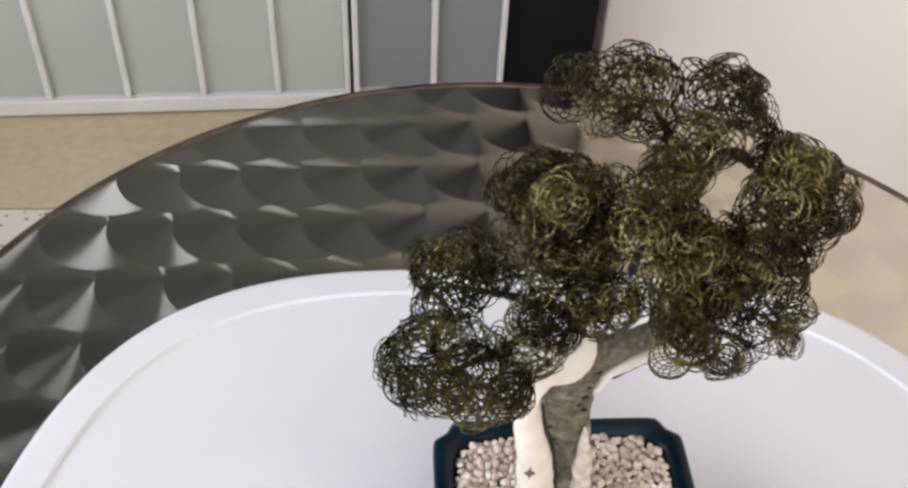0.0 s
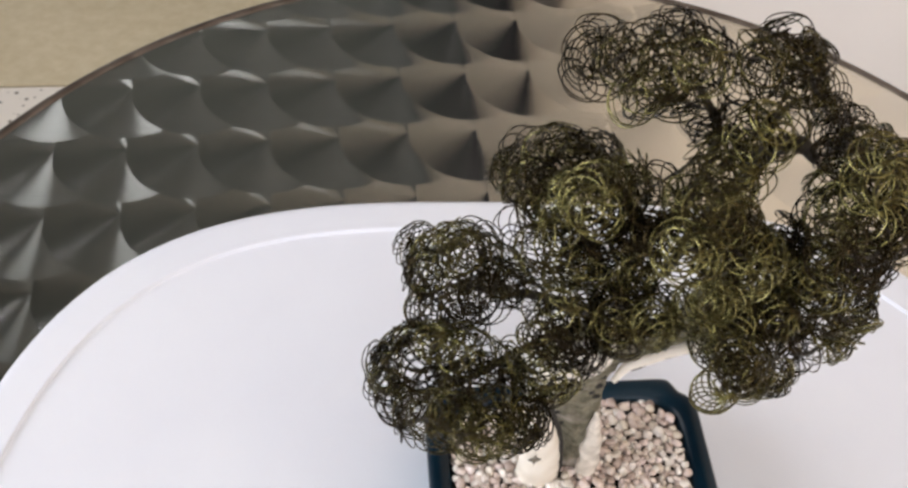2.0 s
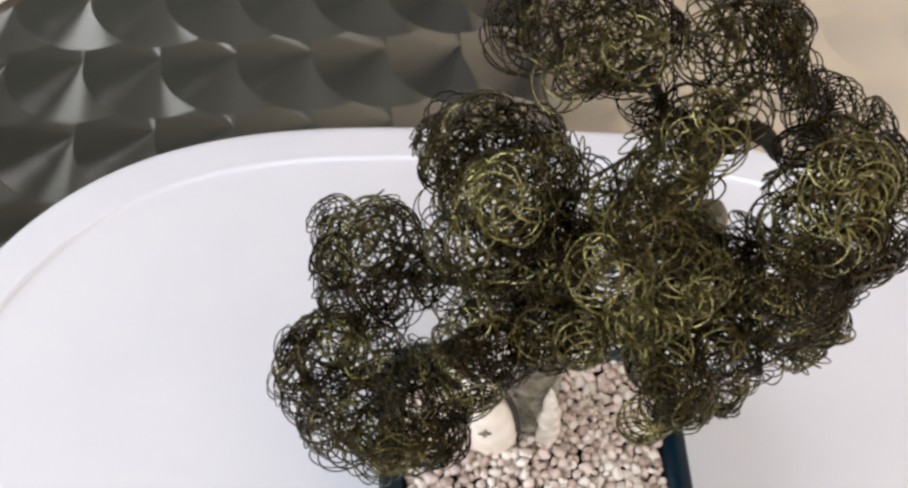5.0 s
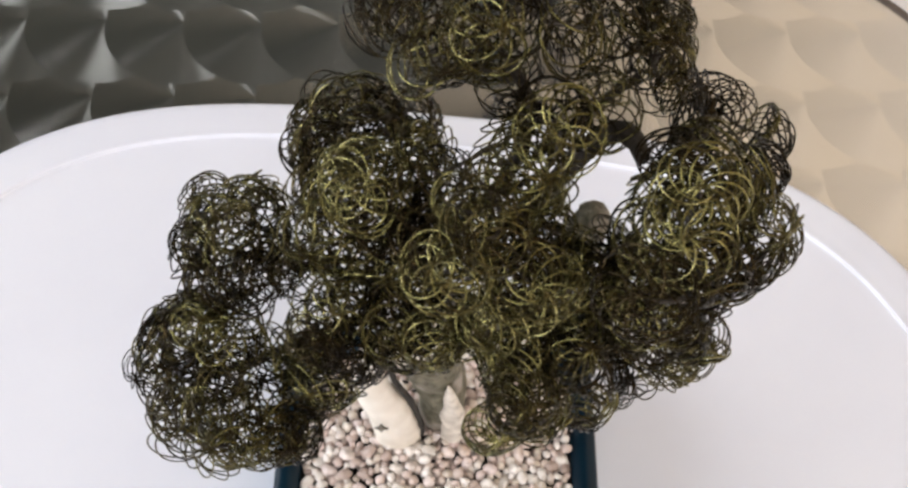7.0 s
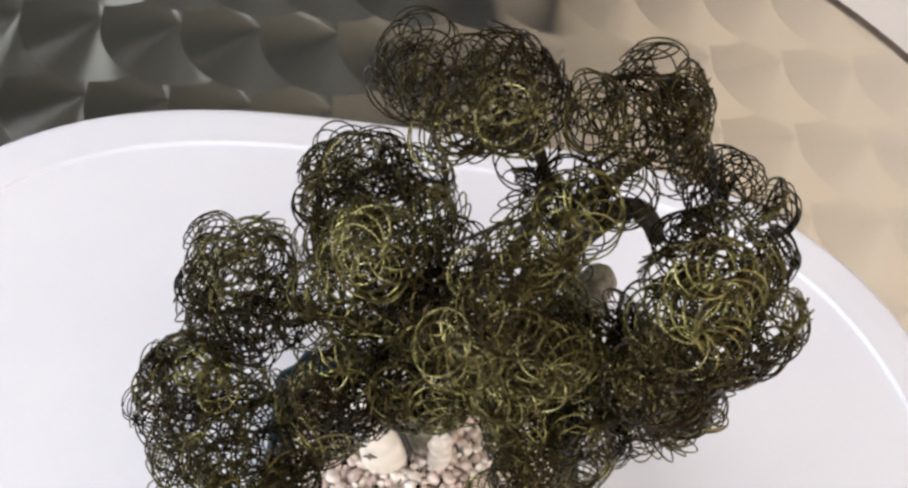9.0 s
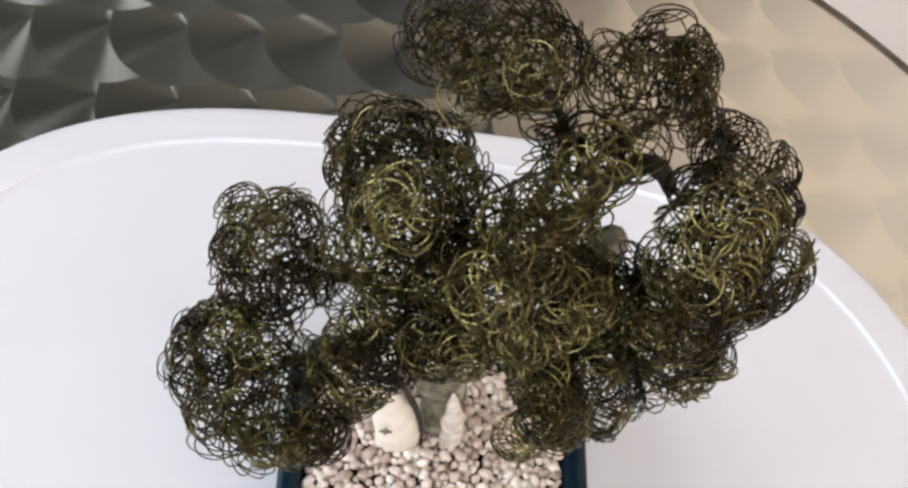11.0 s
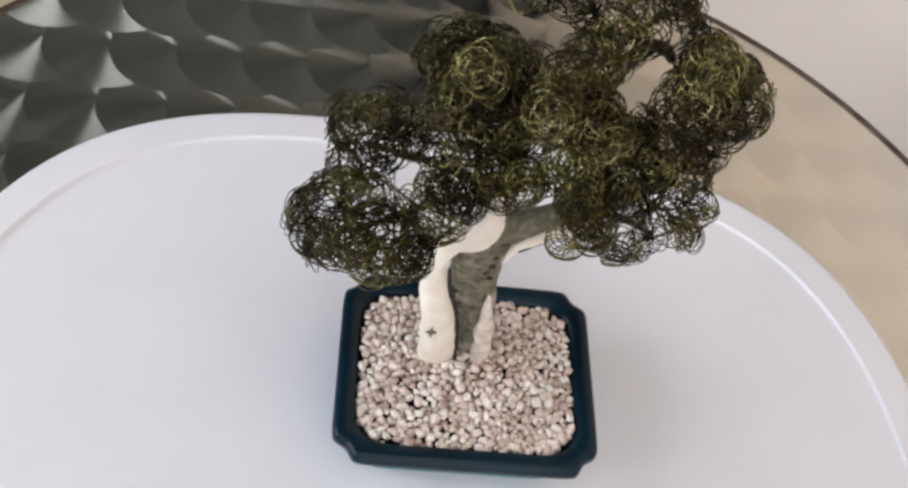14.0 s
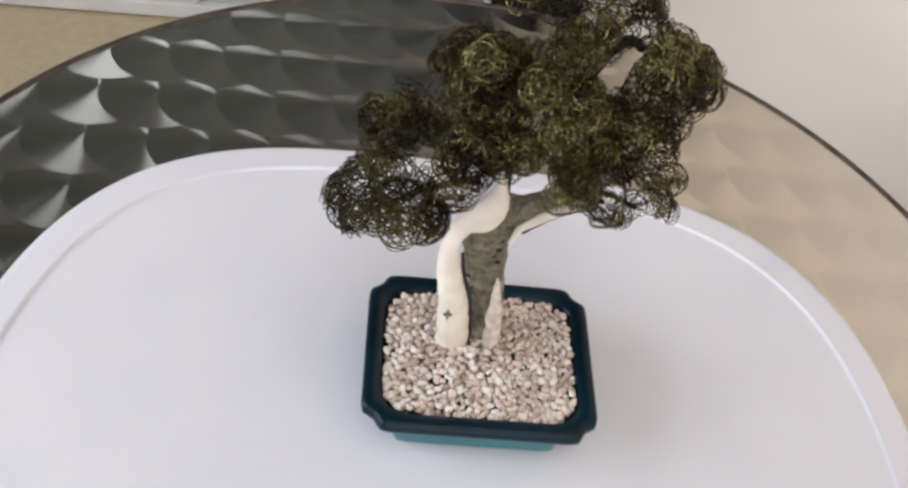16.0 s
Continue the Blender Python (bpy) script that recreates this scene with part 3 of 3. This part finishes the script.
def trunk():
    rows = smooth_path([(0.0105, -0.0170, 0.755, 0.0088, 0.009), (0.0098, -0.0175, 0.785, 0.0086, 0.009), (0.0062, -0.0185, 0.810, 0.0096, 0.009), (0.0025, -0.0200, 0.832, 0.0112, 0.009),
                        (0.0025, -0.0225, 0.849, 0.0110, 0.009), (0.0075, -0.0245, 0.862, 0.0092, 0.0085), (0.0142, -0.0275, 0.8660, 0.0066, 0.007), (0.0225, -0.0305, 0.8755, 0.0050, 0.0055), (0.0310, -0.0345, 0.8860, 0.0044, 0.005), (0.043, -0.041, 0.903, 0.004, 0.0045), (0.053, -0.048, 0.925, 0.003, 0.003)], 7)
    trunk_ob = tree_part("trunk", ribbon_geo(rows, 28, 0.16, 3.0), M_bark, None, "grey-green mottled bark")
    rows = smooth_path([(-0.0060, -0.0255, 0.755, 0.0090, 0.0065), (-0.0062, -0.0268, 0.770, 0.0086, 0.0065), (-0.0080, -0.0292, 0.788, 0.0080, 0.0062), (-0.0098, -0.0310, 0.804, 0.0073, 0.0056), (-0.0128, -0.0328, 0.818, 0.0064, 0.0052), (-0.0150, -0.0340, 0.832, 0.0058, 0.005),
                        (-0.0160, -0.0350, 0.8480, 0.0042, 0.0044), (-0.0118, -0.0358, 0.8615, 0.0052, 0.0044), (-0.0040, -0.0365, 0.8685, 0.0084, 0.0045), (-0.0002, -0.0378, 0.8800, 0.0064, 0.0042), (0.0008, -0.0375, 0.8890, 0.0030, 0.003), (0.0010, -0.0360, 0.899, 0.0020, 0.0024), (0.0, -0.035, 0.915, 0.0014, 0.0014)], 8)
    dead = tree_part("deadwood_strip", ribbon_geo(rows, 24, 0.10, 9.0), M_deadwood, None, "smooth cream deadwood strip winding over the trunk")
    # dark strand that stands for the shade in the gap beside the deadwood
    rows = smooth_path([(0.0030, -0.0262, 0.757, 0.0012, 0.0012), (0.0026, -0.0270, 0.775, 0.0011, 0.0012), (0.0006, -0.0283, 0.792, 0.0010, 0.0012), (-0.0024, -0.0292, 0.808, 0.0011, 0.0012), (-0.0070, -0.0302, 0.824, 0.0010, 0.0012), (-0.0094, -0.0312, 0.838, 0.0007, 0.0009)], 6)
    tree_part("seam_shade", ribbon_geo(rows, 10, 0.2, 15.0), M_near_black, trunk_ob, "dark ribbon for the shade between bark and deadwood")
    rows = smooth_path([(0.0135, -0.0270, 0.757, 0.0046, 0.003), (0.0142, -0.0270, 0.775, 0.0046, 0.003), (0.0132, -0.0275, 0.792, 0.0040, 0.0026), (0.0115, -0.0285, 0.808, 0.0023, 0.002), (0.0103, -0.0295, 0.820, 0.0006, 0.0008)], 6)
    tree_part("deadwood_shard", ribbon_geo(rows, 14, 0.30, 5.0), M_shard, None, "pointed weathered grey-cream deadwood shard")
    streak = [(0.0112, -0.0325, 0.8490, 0.0010, 0.0012), (0.0143, -0.0330, 0.8592, 0.0018, 0.0018), (0.0198, -0.0352, 0.8672, 0.0026, 0.002), (0.0260, -0.0376, 0.8755, 0.0028, 0.002), (0.033, -0.041, 0.8835, 0.0022, 0.0015), (0.042, -0.046, 0.896, 0.0006, 0.0006)]
    streak_ob = tree_part("deadwood_streak", ribbon_geo(smooth_path(streak, 6), 12, 0.15, 7.0), M_deadwood, None, "cream streak under the side branch")
    edge = [(x + 0.0016, y + 0.0004, z - 0.0022, 0.0008, 0.0012) for x, y, z, w, q in streak[1:]]
    tree_part("underside", ribbon_geo(smooth_path(edge, 6), 10, 0.3, 11.0), M_near_black, streak_ob, "dark lower edge of the streak")
    # small scar on the cream strip
    bm = bmesh.new()
    pts = []
    for k in range(16):
        a = 2 * math.pi * k / 16
        r = 0.0031 if k % 4 == 0 else (0.0013 if k % 2 == 0 else 0.0016)
        pts.append(bm.verts.new((r * 0.80 * math.cos(a), 0, r * 1.7 * math.sin(a))))
    face = bm.faces.new(pts)
    ext = bmesh.ops.extrude_face_region(bm, geom=[face])
    for g in ext["geom"]:
        if isinstance(g, bmesh.types.BMVert):
            g.co.y -= 0.0006
    bmesh.ops.transform(bm, matrix=Matrix.Rotation(radians(6), 4, "X"), verts=bm.verts)
    bmesh.ops.translate(bm, verts=bm.verts, vec=Vector((-0.0117, -0.0362, 0.7985)) - TREE_AT)
    part("scar", bm, M_mark, dead, "small cross-shaped brown scar")
    for i, (x, z, r) in enumerate(((0.0078, 0.8405, 0.0020), (0.0058, 0.8350, 0.0013), (0.0085, 0.8310, 0.0017), (-0.0040, 0.8185, 0.0012), (-0.0010, 0.8085, 0.0010), (0.0085, 0.8475, 0.0012))):
        bm = bmesh.new()
        bmesh.ops.create_icosphere(bm, subdivisions=1, radius=r)
        for v in bm.verts:
            v.co = Vector((v.co.x, v.co.y * 0.45, v.co.z * 0.8)) * (1 + 0.5 * noise.noise(v.co * 900 + Vector((i, 0, 0))))
        bmesh.ops.translate(bm, verts=bm.verts, vec=Vector((x, -0.0285 - 0.10 * (z - 0.83), z)) - TREE_AT)
        part("knot", bm, M_near_black, trunk_ob, "dark knot")


trunk()

# --- leaf tufts: globes of wire loops ---
rng = random.Random(7)


def tuft_mesh(seed, loose=False):
    """Lacquered wire coiled into a spring, and the spring bent round into a ring, so that its loops fan out from the middle."""
    r = random.Random(seed)
    wire, seg, sides = 0.000205, 26, 4
    loops = r.randint(8, 10) if loose else r.randint(11, 13)
    rad0, ring = r.uniform(0.0045, 0.0051) * (1.12 if loose else 1.0), r.uniform(0.0030, 0.0038)
    around = r.uniform(4.6, 6.3)
    lean, turn = r.uniform(0.40, 0.85), r.uniform(-0.35, 0.35)
    verts, faces = [], []
    for i in range(loops):
        a = around * i / (loops - 1) + r.gauss(0, 0.02)
        rad = rad0 * r.uniform(0.97, 1.03)
        centre = Vector((ring * math.cos(a), ring * math.sin(a), 0.0007 * math.sin(2 * a + seed)))
        m = Matrix.Rotation(a, 3, "Z") @ Matrix.Rotation(lean + r.gauss(0, 0.025), 3, "Y") @ Matrix.Rotation(turn + r.gauss(0, 0.025), 3, "X")
        tall = r.uniform(0.95, 1.05)
        centre += Vector((r.gauss(0, 0.00014), r.gauss(0, 0.00014), r.gauss(0, 0.00014)))
        path = []
        for k in range(seg):
            t = 2 * math.pi * k / seg
            path.append((*(centre + m @ Vector((rad * math.cos(t), rad * tall * math.sin(t), 0))), wire))
        v, f = tube_geo(path, sides, closed=True)
        o = len(verts)
        verts += v
        faces += [tuple(q + o for q in face) for face in f]
    me = bpy.data.meshes.new("leaf_tuft")
    me.from_pydata([tuple(p) for p in verts], [], faces)
    me.polygons.foreach_set("use_smooth", [True] * len(me.polygons))
    me.materials.append(M_wire)
    me.update()
    return me


TUFTS = [tuft_mesh(s) for s in range(20)]
LOOSE_TUFTS = [tuft_mesh(s, True) for s in range(20, 34)]   # the upper pads, and many on the long side, are wound more loosely


def put_tuft(place, out, size=1.0):
    airy = (place[2] > 0.958 and place[0] < 0.045) or (place[0] < 0.0 and rng.random() < 0.6)
    ob = new("leaf_tuft", rng.choice(LOOSE_TUFTS if airy else TUFTS))
    ob.parent = tree
    q = Vector(out).normalized().to_track_quat("Z", "Y")
    q = q @ Euler((0, 0, rng.uniform(0, 6.28))).to_quaternion()
    s = size * rng.uniform(1.0, 1.1)
    ob.matrix_local = Matrix.LocRotScale(Vector(place) - TREE_AT, q, (s, s, s))
    return ob


def branch(points, mat=None, sides=9, name="branch"):
    rows = [np.append(r[:3], r[3] * 0.7) for r in smooth_path(points, 6)]
    wob = rng.uniform(0, 50)
    return tree_part(name, tube_geo(rows, sides, lambda u, t: 1 + 0.22 * noise.noise(Vector((math.cos(t), math.sin(t), wob + u * 9)))), mat or M_twig)


def pad(root, tufts):
    """A foliage pad: tufts round a branch end, each on a twig that springs from the nearest one before it."""
    joints = [Vector(root)]
    places = [(Vector((x * 1e-4, y * 1e-4, 0.9 + z * 1e-4)), s * 0.01) for x, y, z, s in tufts]
    mid = sum((p for p, s in places), Vector()) / len(places)
    for p, size in places:
        out = (p - mid).normalized() * 0.75 + Vector((rng.gauss(0, 0.35), rng.gauss(-0.55, 0.35), rng.gauss(0.7, 0.35)))
        put_tuft(p, out, size)
        start = min(joints, key=lambda j: (j - p).length)
        bend = (p + start) / 2 + Vector((rng.uniform(-1, 1), rng.uniform(-1, 1), rng.uniform(-1, 0.2))) * 0.0015
        branch([(*start, 0.0008), (*bend, 0.0007), (*p, 0.0005)], sides=5, name="twig")
        joints.append(p)


# limbs
branch([(0.003, -0.034, 0.880, 0.0042), (0.002, -0.037, 0.905, 0.0036), (0.003, -0.038, 0.930, 0.0032), (0.015, -0.034, 0.948, 0.0026), (0.020, -0.026, 0.965, 0.0020), (0.014, -0.020, 0.976, 0.0014)])
branch([(0.018, -0.037, 0.938, 0.0030), (0.027, -0.033, 0.949, 0.0034), (0.0335, -0.0295, 0.9585, 0.0036), (0.0385, -0.0290, 0.9640, 0.0035), (0.0415, -0.0335, 0.9668, 0.0032), (0.0425, -0.0390, 0.9675, 0.0020)])
branch([(0.0300, -0.0335, 0.8870, 0.0064), (0.0345, -0.0310, 0.9000, 0.0068), (0.0380, -0.0285, 0.9130, 0.0072), (0.0402, -0.0265, 0.9240, 0.0066), (0.0408, -0.0260, 0.9285, 0.0036)], mat=M_bark, sides=16, name="branch_stub")
branch([(0.022, -0.030, 0.955, 0.0018), (0.033, -0.024, 0.964, 0.0017), (0.043, -0.018, 0.969, 0.0013)])
branch([(0.006, -0.036, 0.897, 0.0032), (-0.004, -0.032, 0.915, 0.0026), (-0.014, -0.024, 0.930, 0.0020), (-0.022, -0.014, 0.934, 0.0014)])
branch([(-0.002, -0.034, 0.893, 0.0030), (-0.018, -0.032, 0.900, 0.0024), (-0.036, -0.031, 0.904, 0.0018), (-0.050, -0.029, 0.905, 0.0012)])
branch([(-0.010, -0.038, 0.893, 0.0026), (-0.028, -0.046, 0.893, 0.0020), (-0.044, -0.053, 0.890, 0.0016), (-0.058, -0.055, 0.884, 0.0011)])
branch([(0.008, -0.038, 0.905, 0.0026), (0.003, -0.048, 0.915, 0.0020), (-0.008, -0.058, 0.913, 0.0014)])
branch([(0.012, -0.040, 0.922, 0.0024), (0.011, -0.046, 0.940, 0.0020), (0.010, -0.050, 0.952, 0.0014)])
branch([(0.040, -0.041, 0.899, 0.0030), (0.048, -0.046, 0.915, 0.0022), (0.055, -0.052, 0.935, 0.0016), (0.058, -0.054, 0.950, 0.0012)])
branch([(0.034, -0.039, 0.892, 0.0026), (0.046, -0.044, 0.896, 0.0020), (0.058, -0.048, 0.893, 0.0013)])

# crown, pad by pad; tufts as tenths of a millimetre from (0, 0, 0.9), and their size in hundredths
pad((0.008, -0.02, 0.972), [(42, -158, 698, 110), (91, -185, 784, 110), (138, -148, 668, 110), (158, -258, 733, 100), (-35, -208, 762, 110), (14, -273, 829, 100), (57, -78, 802, 100), (153, -91, 820, 100), (0, -153, 860, 100), (157, -181, 875, 110), (88, -101, 889, 100), (-88, -147, 815, 110), (100, -284, 929, 110), (-126, -91, 731, 110), (-77, -201, 893, 85), (276, -230, 882, 110), (-102, 0, 753, 110)])
pad((0.042, -0.014, 0.966), [(405, -95, 693, 110), (357, -204, 646, 70), (509, -162, 673, 100), (448, -170, 772, 110), (526, -61, 650, 110), (499, -54, 729, 110), (454, -97, 796, 100), (343, -128, 814, 110), (574, -209, 621, 110), (388, -31, 795, 100), (328, -294, 693, 110), (258, -146, 750, 100), (318, -244, 540, 100), (447, -274, 791, 85), (318, -308, 809, 55)])
pad((0.05, -0.044, 0.966), [(466, -411, 640, 100), (475, -485, 646, 110), (490, -406, 720, 110), (500, -514, 726, 110), (576, -475, 726, 110), (605, -497, 653, 110), (557, -332, 696, 100), (531, -319, 628, 100), (473, -572, 636, 110), (561, -569, 672, 110), (410, -534, 600, 100), (647, -444, 693, 110), (414, -598, 682, 110), (692, -397, 656, 100), (486, -559, 823, 110), (626, -597, 604, 110), (601, -630, 673, 110), (656, -573, 736, 85), (471, -630, 765, 110), (686, -555, 641, 100), (506, -678, 694, 110), (394, -717, 699, 110)])
pad((0.066, -0.032, 0.946), [(661, -115, 506, 100), (613, -117, 522, 110), (777, -117, 425, 85), (820, -119, 381, 110)])
pad((0.052, -0.055, 0.935), [(485, -630, 377, 110), (566, -645, 402, 100), (417, -597, 401, 110), (554, -624, 446, 110), (451, -620, 262, 110), (487, -572, 500, 110), (443, -614, 472, 110), (554, -629, 212, 100), (513, -604, 520, 110), (619, -582, 203, 110), (567, -611, 516, 110), (400, -581, 491, 110), (659, -566, 189, 100)])
pad((0.05, -0.052, 0.905), [(510, -610, 70, 90), (600, -560, 60, 85), (470, -620, 0, 85), (660, -560, 30, 75), (730, -458, -52, 110)])
pad((0.028, -0.062, 0.922), [(286, -606, 311, 110), (400, -630, 271, 110), (330, -730, 170, 100), (191, -680, 294, 110), (341, -672, 337, 110), (222, -733, 295, 110), (163, -717, 310, 100), (265, -800, 270, 100), (400, -710, 90, 100), (250, -728, 390, 100), (327, -689, 418, 110), (220, -809, 321, 110), (160, -703, 401, 110), (160, -840, 280, 100), (209, -815, 388, 110)])
pad((0.022, -0.05, 0.95), [(251, -534, 522, 110), (205, -526, 546, 110), (236, -447, 529, 100), (172, -576, 465, 110), (316, -492, 477, 100), (303, -555, 516, 110), (257, -400, 519, 85), (172, -572, 583, 110), (186, -621, 451, 110), (258, -619, 432, 110), (370, -539, 495, 110), (150, -639, 479, 110), (324, -597, 428, 110), (213, -650, 587, 110), (393, -493, 514, 100), (369, -570, 441, 110), (237, -668, 415, 110), (128, -676, 446, 100), (117, -669, 400, 110)])
pad((0.012, -0.036, 0.966), [(155, -366, 710, 100), (147, -450, 638, 110), (213, -288, 656, 110), (235, -418, 617, 110), (10, -384, 582, 100), (202, -464, 720, 110), (253, -332, 738, 110), (41, -530, 679, 85), (238, -422, 802, 100), (133, -558, 697, 110), (81, -521, 781, 70), (86, -638, 755, 110)])
pad((0.002, -0.048, 0.948), [(-23, -471, 489, 110), (42, -493, 545, 110), (-12, -535, 529, 110), (-44, -447, 443, 110), (8, -493, 373, 100), (-6, -542, 375, 110), (95, -563, 536, 110), (23, -454, 618, 110), (-13, -497, 329, 110), (95, -574, 599, 110), (26, -664, 675, 110)])
pad((-0.02, -0.016, 0.938), [(-204, -155, 464, 110), (-292, -143, 372, 100), (-154, -86, 437, 100), (-151, -121, 470, 100), (-270, -245, 427, 110), (-206, -225, 491, 110), (-84, -151, 474, 100), (-243, -25, 330, 100), (-26, -132, 424, 110), (-277, -247, 225, 110), (-17, -196, 442, 110), (-316, -26, 270, 100), (-277, 1, 254, 110)])
pad((-0.014, -0.036, 0.944), [(-148, -343, 371, 110), (-162, -408, 390, 110), (-187, -299, 470, 110), (-77, -435, 473, 110), (-39, -373, 467, 110), (-240, -389, 465, 110), (-116, -406, 537, 110), (-192, -302, 528, 100), (-190, -434, 360, 110), (-257, -323, 409, 110), (-92, -413, 322, 110), (-262, -292, 443, 110), (-76, -396, 562, 110), (-249, -439, 374, 110), (-71, -237, 491, 110), (-127, -456, 322, 100), (-177, -479, 338, 100), (-118, -233, 545, 100), (-1, -308, 532, 100), (-76, -469, 316, 110), (-145, -427, 604, 110)])
pad((-0.048, -0.026, 0.908), [(-494, -268, 174, 100), (-543, -214, 143, 110), (-568, -306, 95, 110), (-429, -179, 127, 110), (-584, -235, 72, 110), (-469, -129, 94, 110), (-541, -385, 111, 110), (-450, -377, 167, 110), (-377, -294, 183, 110), (-587, -155, 79, 100), (-588, -339, 160, 100), (-473, -420, 28, 110), (-575, -344, -33, 110), (-333, -338, 163, 100), (-438, -448, 162, 110), (-424, -335, 282, 110)])
pad((-0.058, -0.05, 0.89), [(-567, -498, -53, 110), (-682, -442, -92, 110), (-630, -393, -82, 110), (-651, -491, -196, 110), (-599, -424, -8, 100), (-637, -608, -140, 110), (-704, -514, -132, 100), (-641, -563, -197, 100), (-569, -543, 29, 110), (-702, -575, -86, 85), (-491, -492, 35, 110), (-697, -393, -163, 100), (-537, -515, 100, 100)])
pad((-0.042, -0.066, 0.897), [(-468, -641, -61, 110), (-625, -675, -90, 100), (-560, -770, 75, 100), (-465, -820, 90, 95), (-393, -662, 79, 110), (-505, -730, -3, 100), (-346, -629, 52, 100), (-533, -677, -47, 110), (-494, -622, 51, 100), (-434, -779, -40, 110), (-425, -541, -8, 100), (-538, -603, -11, 110), (-371, -778, 19, 110), (-331, -570, 27, 110), (-442, -761, 66, 100), (-313, -764, -34, 100), (-268, -667, -39, 110), (-353, -754, 73, 110), (-303, -783, 33, 110), (-461, -556, 115, 110)])
pad((-0.02, -0.056, 0.913), [(-260, -585, 156, 100), (-158, -615, 143, 110), (-221, -492, 155, 110), (-197, -647, 73, 110), (-295, -599, 86, 110), (-123, -626, 188, 110), (-197, -640, 221, 110), (-224, -479, 226, 110), (-243, -673, 83, 110), (-244, -606, 253, 100), (-116, -500, 245, 110), (-126, -542, 269, 110), (-193, -561, 291, 110), (-256, -689, 39, 110), (-293, -410, 222, 100), (-345, -437, 237, 85), (-406, -453, 249, 110)])
pad((0.002, -0.058, 0.92), [(-33, -622, 220, 85), (-33, -584, 252, 110), (2, -603, 277, 110), (45, -610, 294, 110), (-84, -632, 266, 110), (40, -647, 325, 110), (-52, -534, 321, 110), (71, -608, 337, 100), (-95, -607, 302, 110)])


# ---- gravel ----
def pebble_mesh(seed):
    r = random.Random(seed + 100)
    bm = bmesh.new()
    bmesh.ops.create_icosphere(bm, subdivisions=2, radius=1.0)
    sx, sy, sz = r.uniform(0.9, 1.35), r.uniform(0.8, 1.05), r.uniform(0.65, 0.9)
    cuts = [(Vector((r.gauss(0, 1), r.gauss(0, 1), r.gauss(0, 1))).normalized(), r.uniform(0.55, 0.8)) for _ in range(9)]
    for v in bm.verts:
        for axis, d in cuts:
            over = v.co.dot(axis) - d
            if over > 0:
                v.co -= axis * over * 0.92
        v.co = Vector((v.co.x * sx, v.co.y * sy, v.co.z * sz)) * (1.12 + 0.25 * noise.noise(v.co * 1.5 + Vector((seed * 7.1, 0, 0))))
    me = bpy.data.meshes.new("pebble")
    bm.to_mesh(me)
    bm.free()
    me.polygons.foreach_set("use_smooth", [True] * len(me.polygons))
    me.materials.append(M_pebble)
    return me


def gravel():
    g = empty("gravel", (PX, PY, GRAVEL_Z - 0.010), "bed of pale pinkish-white gravel filling the pot", "gravel")
    r = random.Random(21)
    hx, hy = 0.0486, 0.0390
    kinds = [pebble_mesh(s) for s in range(14)]
    cell = 0.006
    grid, placed = {}, []
    for _ in range(40000):
        x, y = r.uniform(-hx, hx), r.uniform(-hy, hy)
        if abs(x / hx) ** 6 + abs(y / hy) ** 6 > 1:
            continue
        s = r.choice((0.0015, 0.0019, 0.0021, 0.0024, 0.0028))
        i, j = int(x // cell), int(y // cell)
        if any((x - a) ** 2 + (y - b) ** 2 < (0.74 * (s + c)) ** 2 for di in (-1, 0, 1) for dj in (-1, 0, 1) for a, b, c in grid.get((i + di, j + dj), ())):
            continue
        grid.setdefault((i, j), []).append((x, y, s))
        placed.append((x, y, s))
    placed.sort(key=lambda q: q[1])
    bed_v, bed_f = [], []

    def join(me, m):
        o = len(bed_v)
        bed_v.extend(tuple(m @ v.co) for v in me.vertices)
        bed_f.extend(tuple(q + o for q in p.vertices) for p in me.polygons)

    for n, (x, y, s) in enumerate(placed):
        mound = 0.0020 * math.exp(-((x + 0.006) ** 2 + (y - 0.008) ** 2) / 0.0006)
        m = Matrix.LocRotScale(Vector((x, y, 0.0100 + mound + r.uniform(-0.0012, 0.0009))), Euler((r.uniform(-0.6, 0.6), r.uniform(-0.6, 0.6), r.uniform(0, 6.28))), (s, s, s))
        me = r.choice(kinds)
        if n < 300:
            ob = new("pebble", me)
            ob.parent = g
            ob.matrix_local = m
        else:
            join(me, m)
    for _ in range(750):
        x, y = r.uniform(-hx, hx), r.uniform(-hy, hy)
        if abs(x) > hx - 0.007 and abs(y) > hy - 0.007:
            continue
        s = r.uniform(0.0017, 0.0024)
        join(r.choice(kinds), Matrix.LocRotScale(Vector((x, y, 0.0080 + r.uniform(-0.0012, 0.0012))), Euler((r.uniform(0, 6), r.uniform(0, 6), r.uniform(0, 6))), (s, s, s)))
    mesh_ob("gravel_bed", bed_v, bed_f, M_pebble, g, "far and lower stones of the gravel bed", True, "stuff")


gravel()
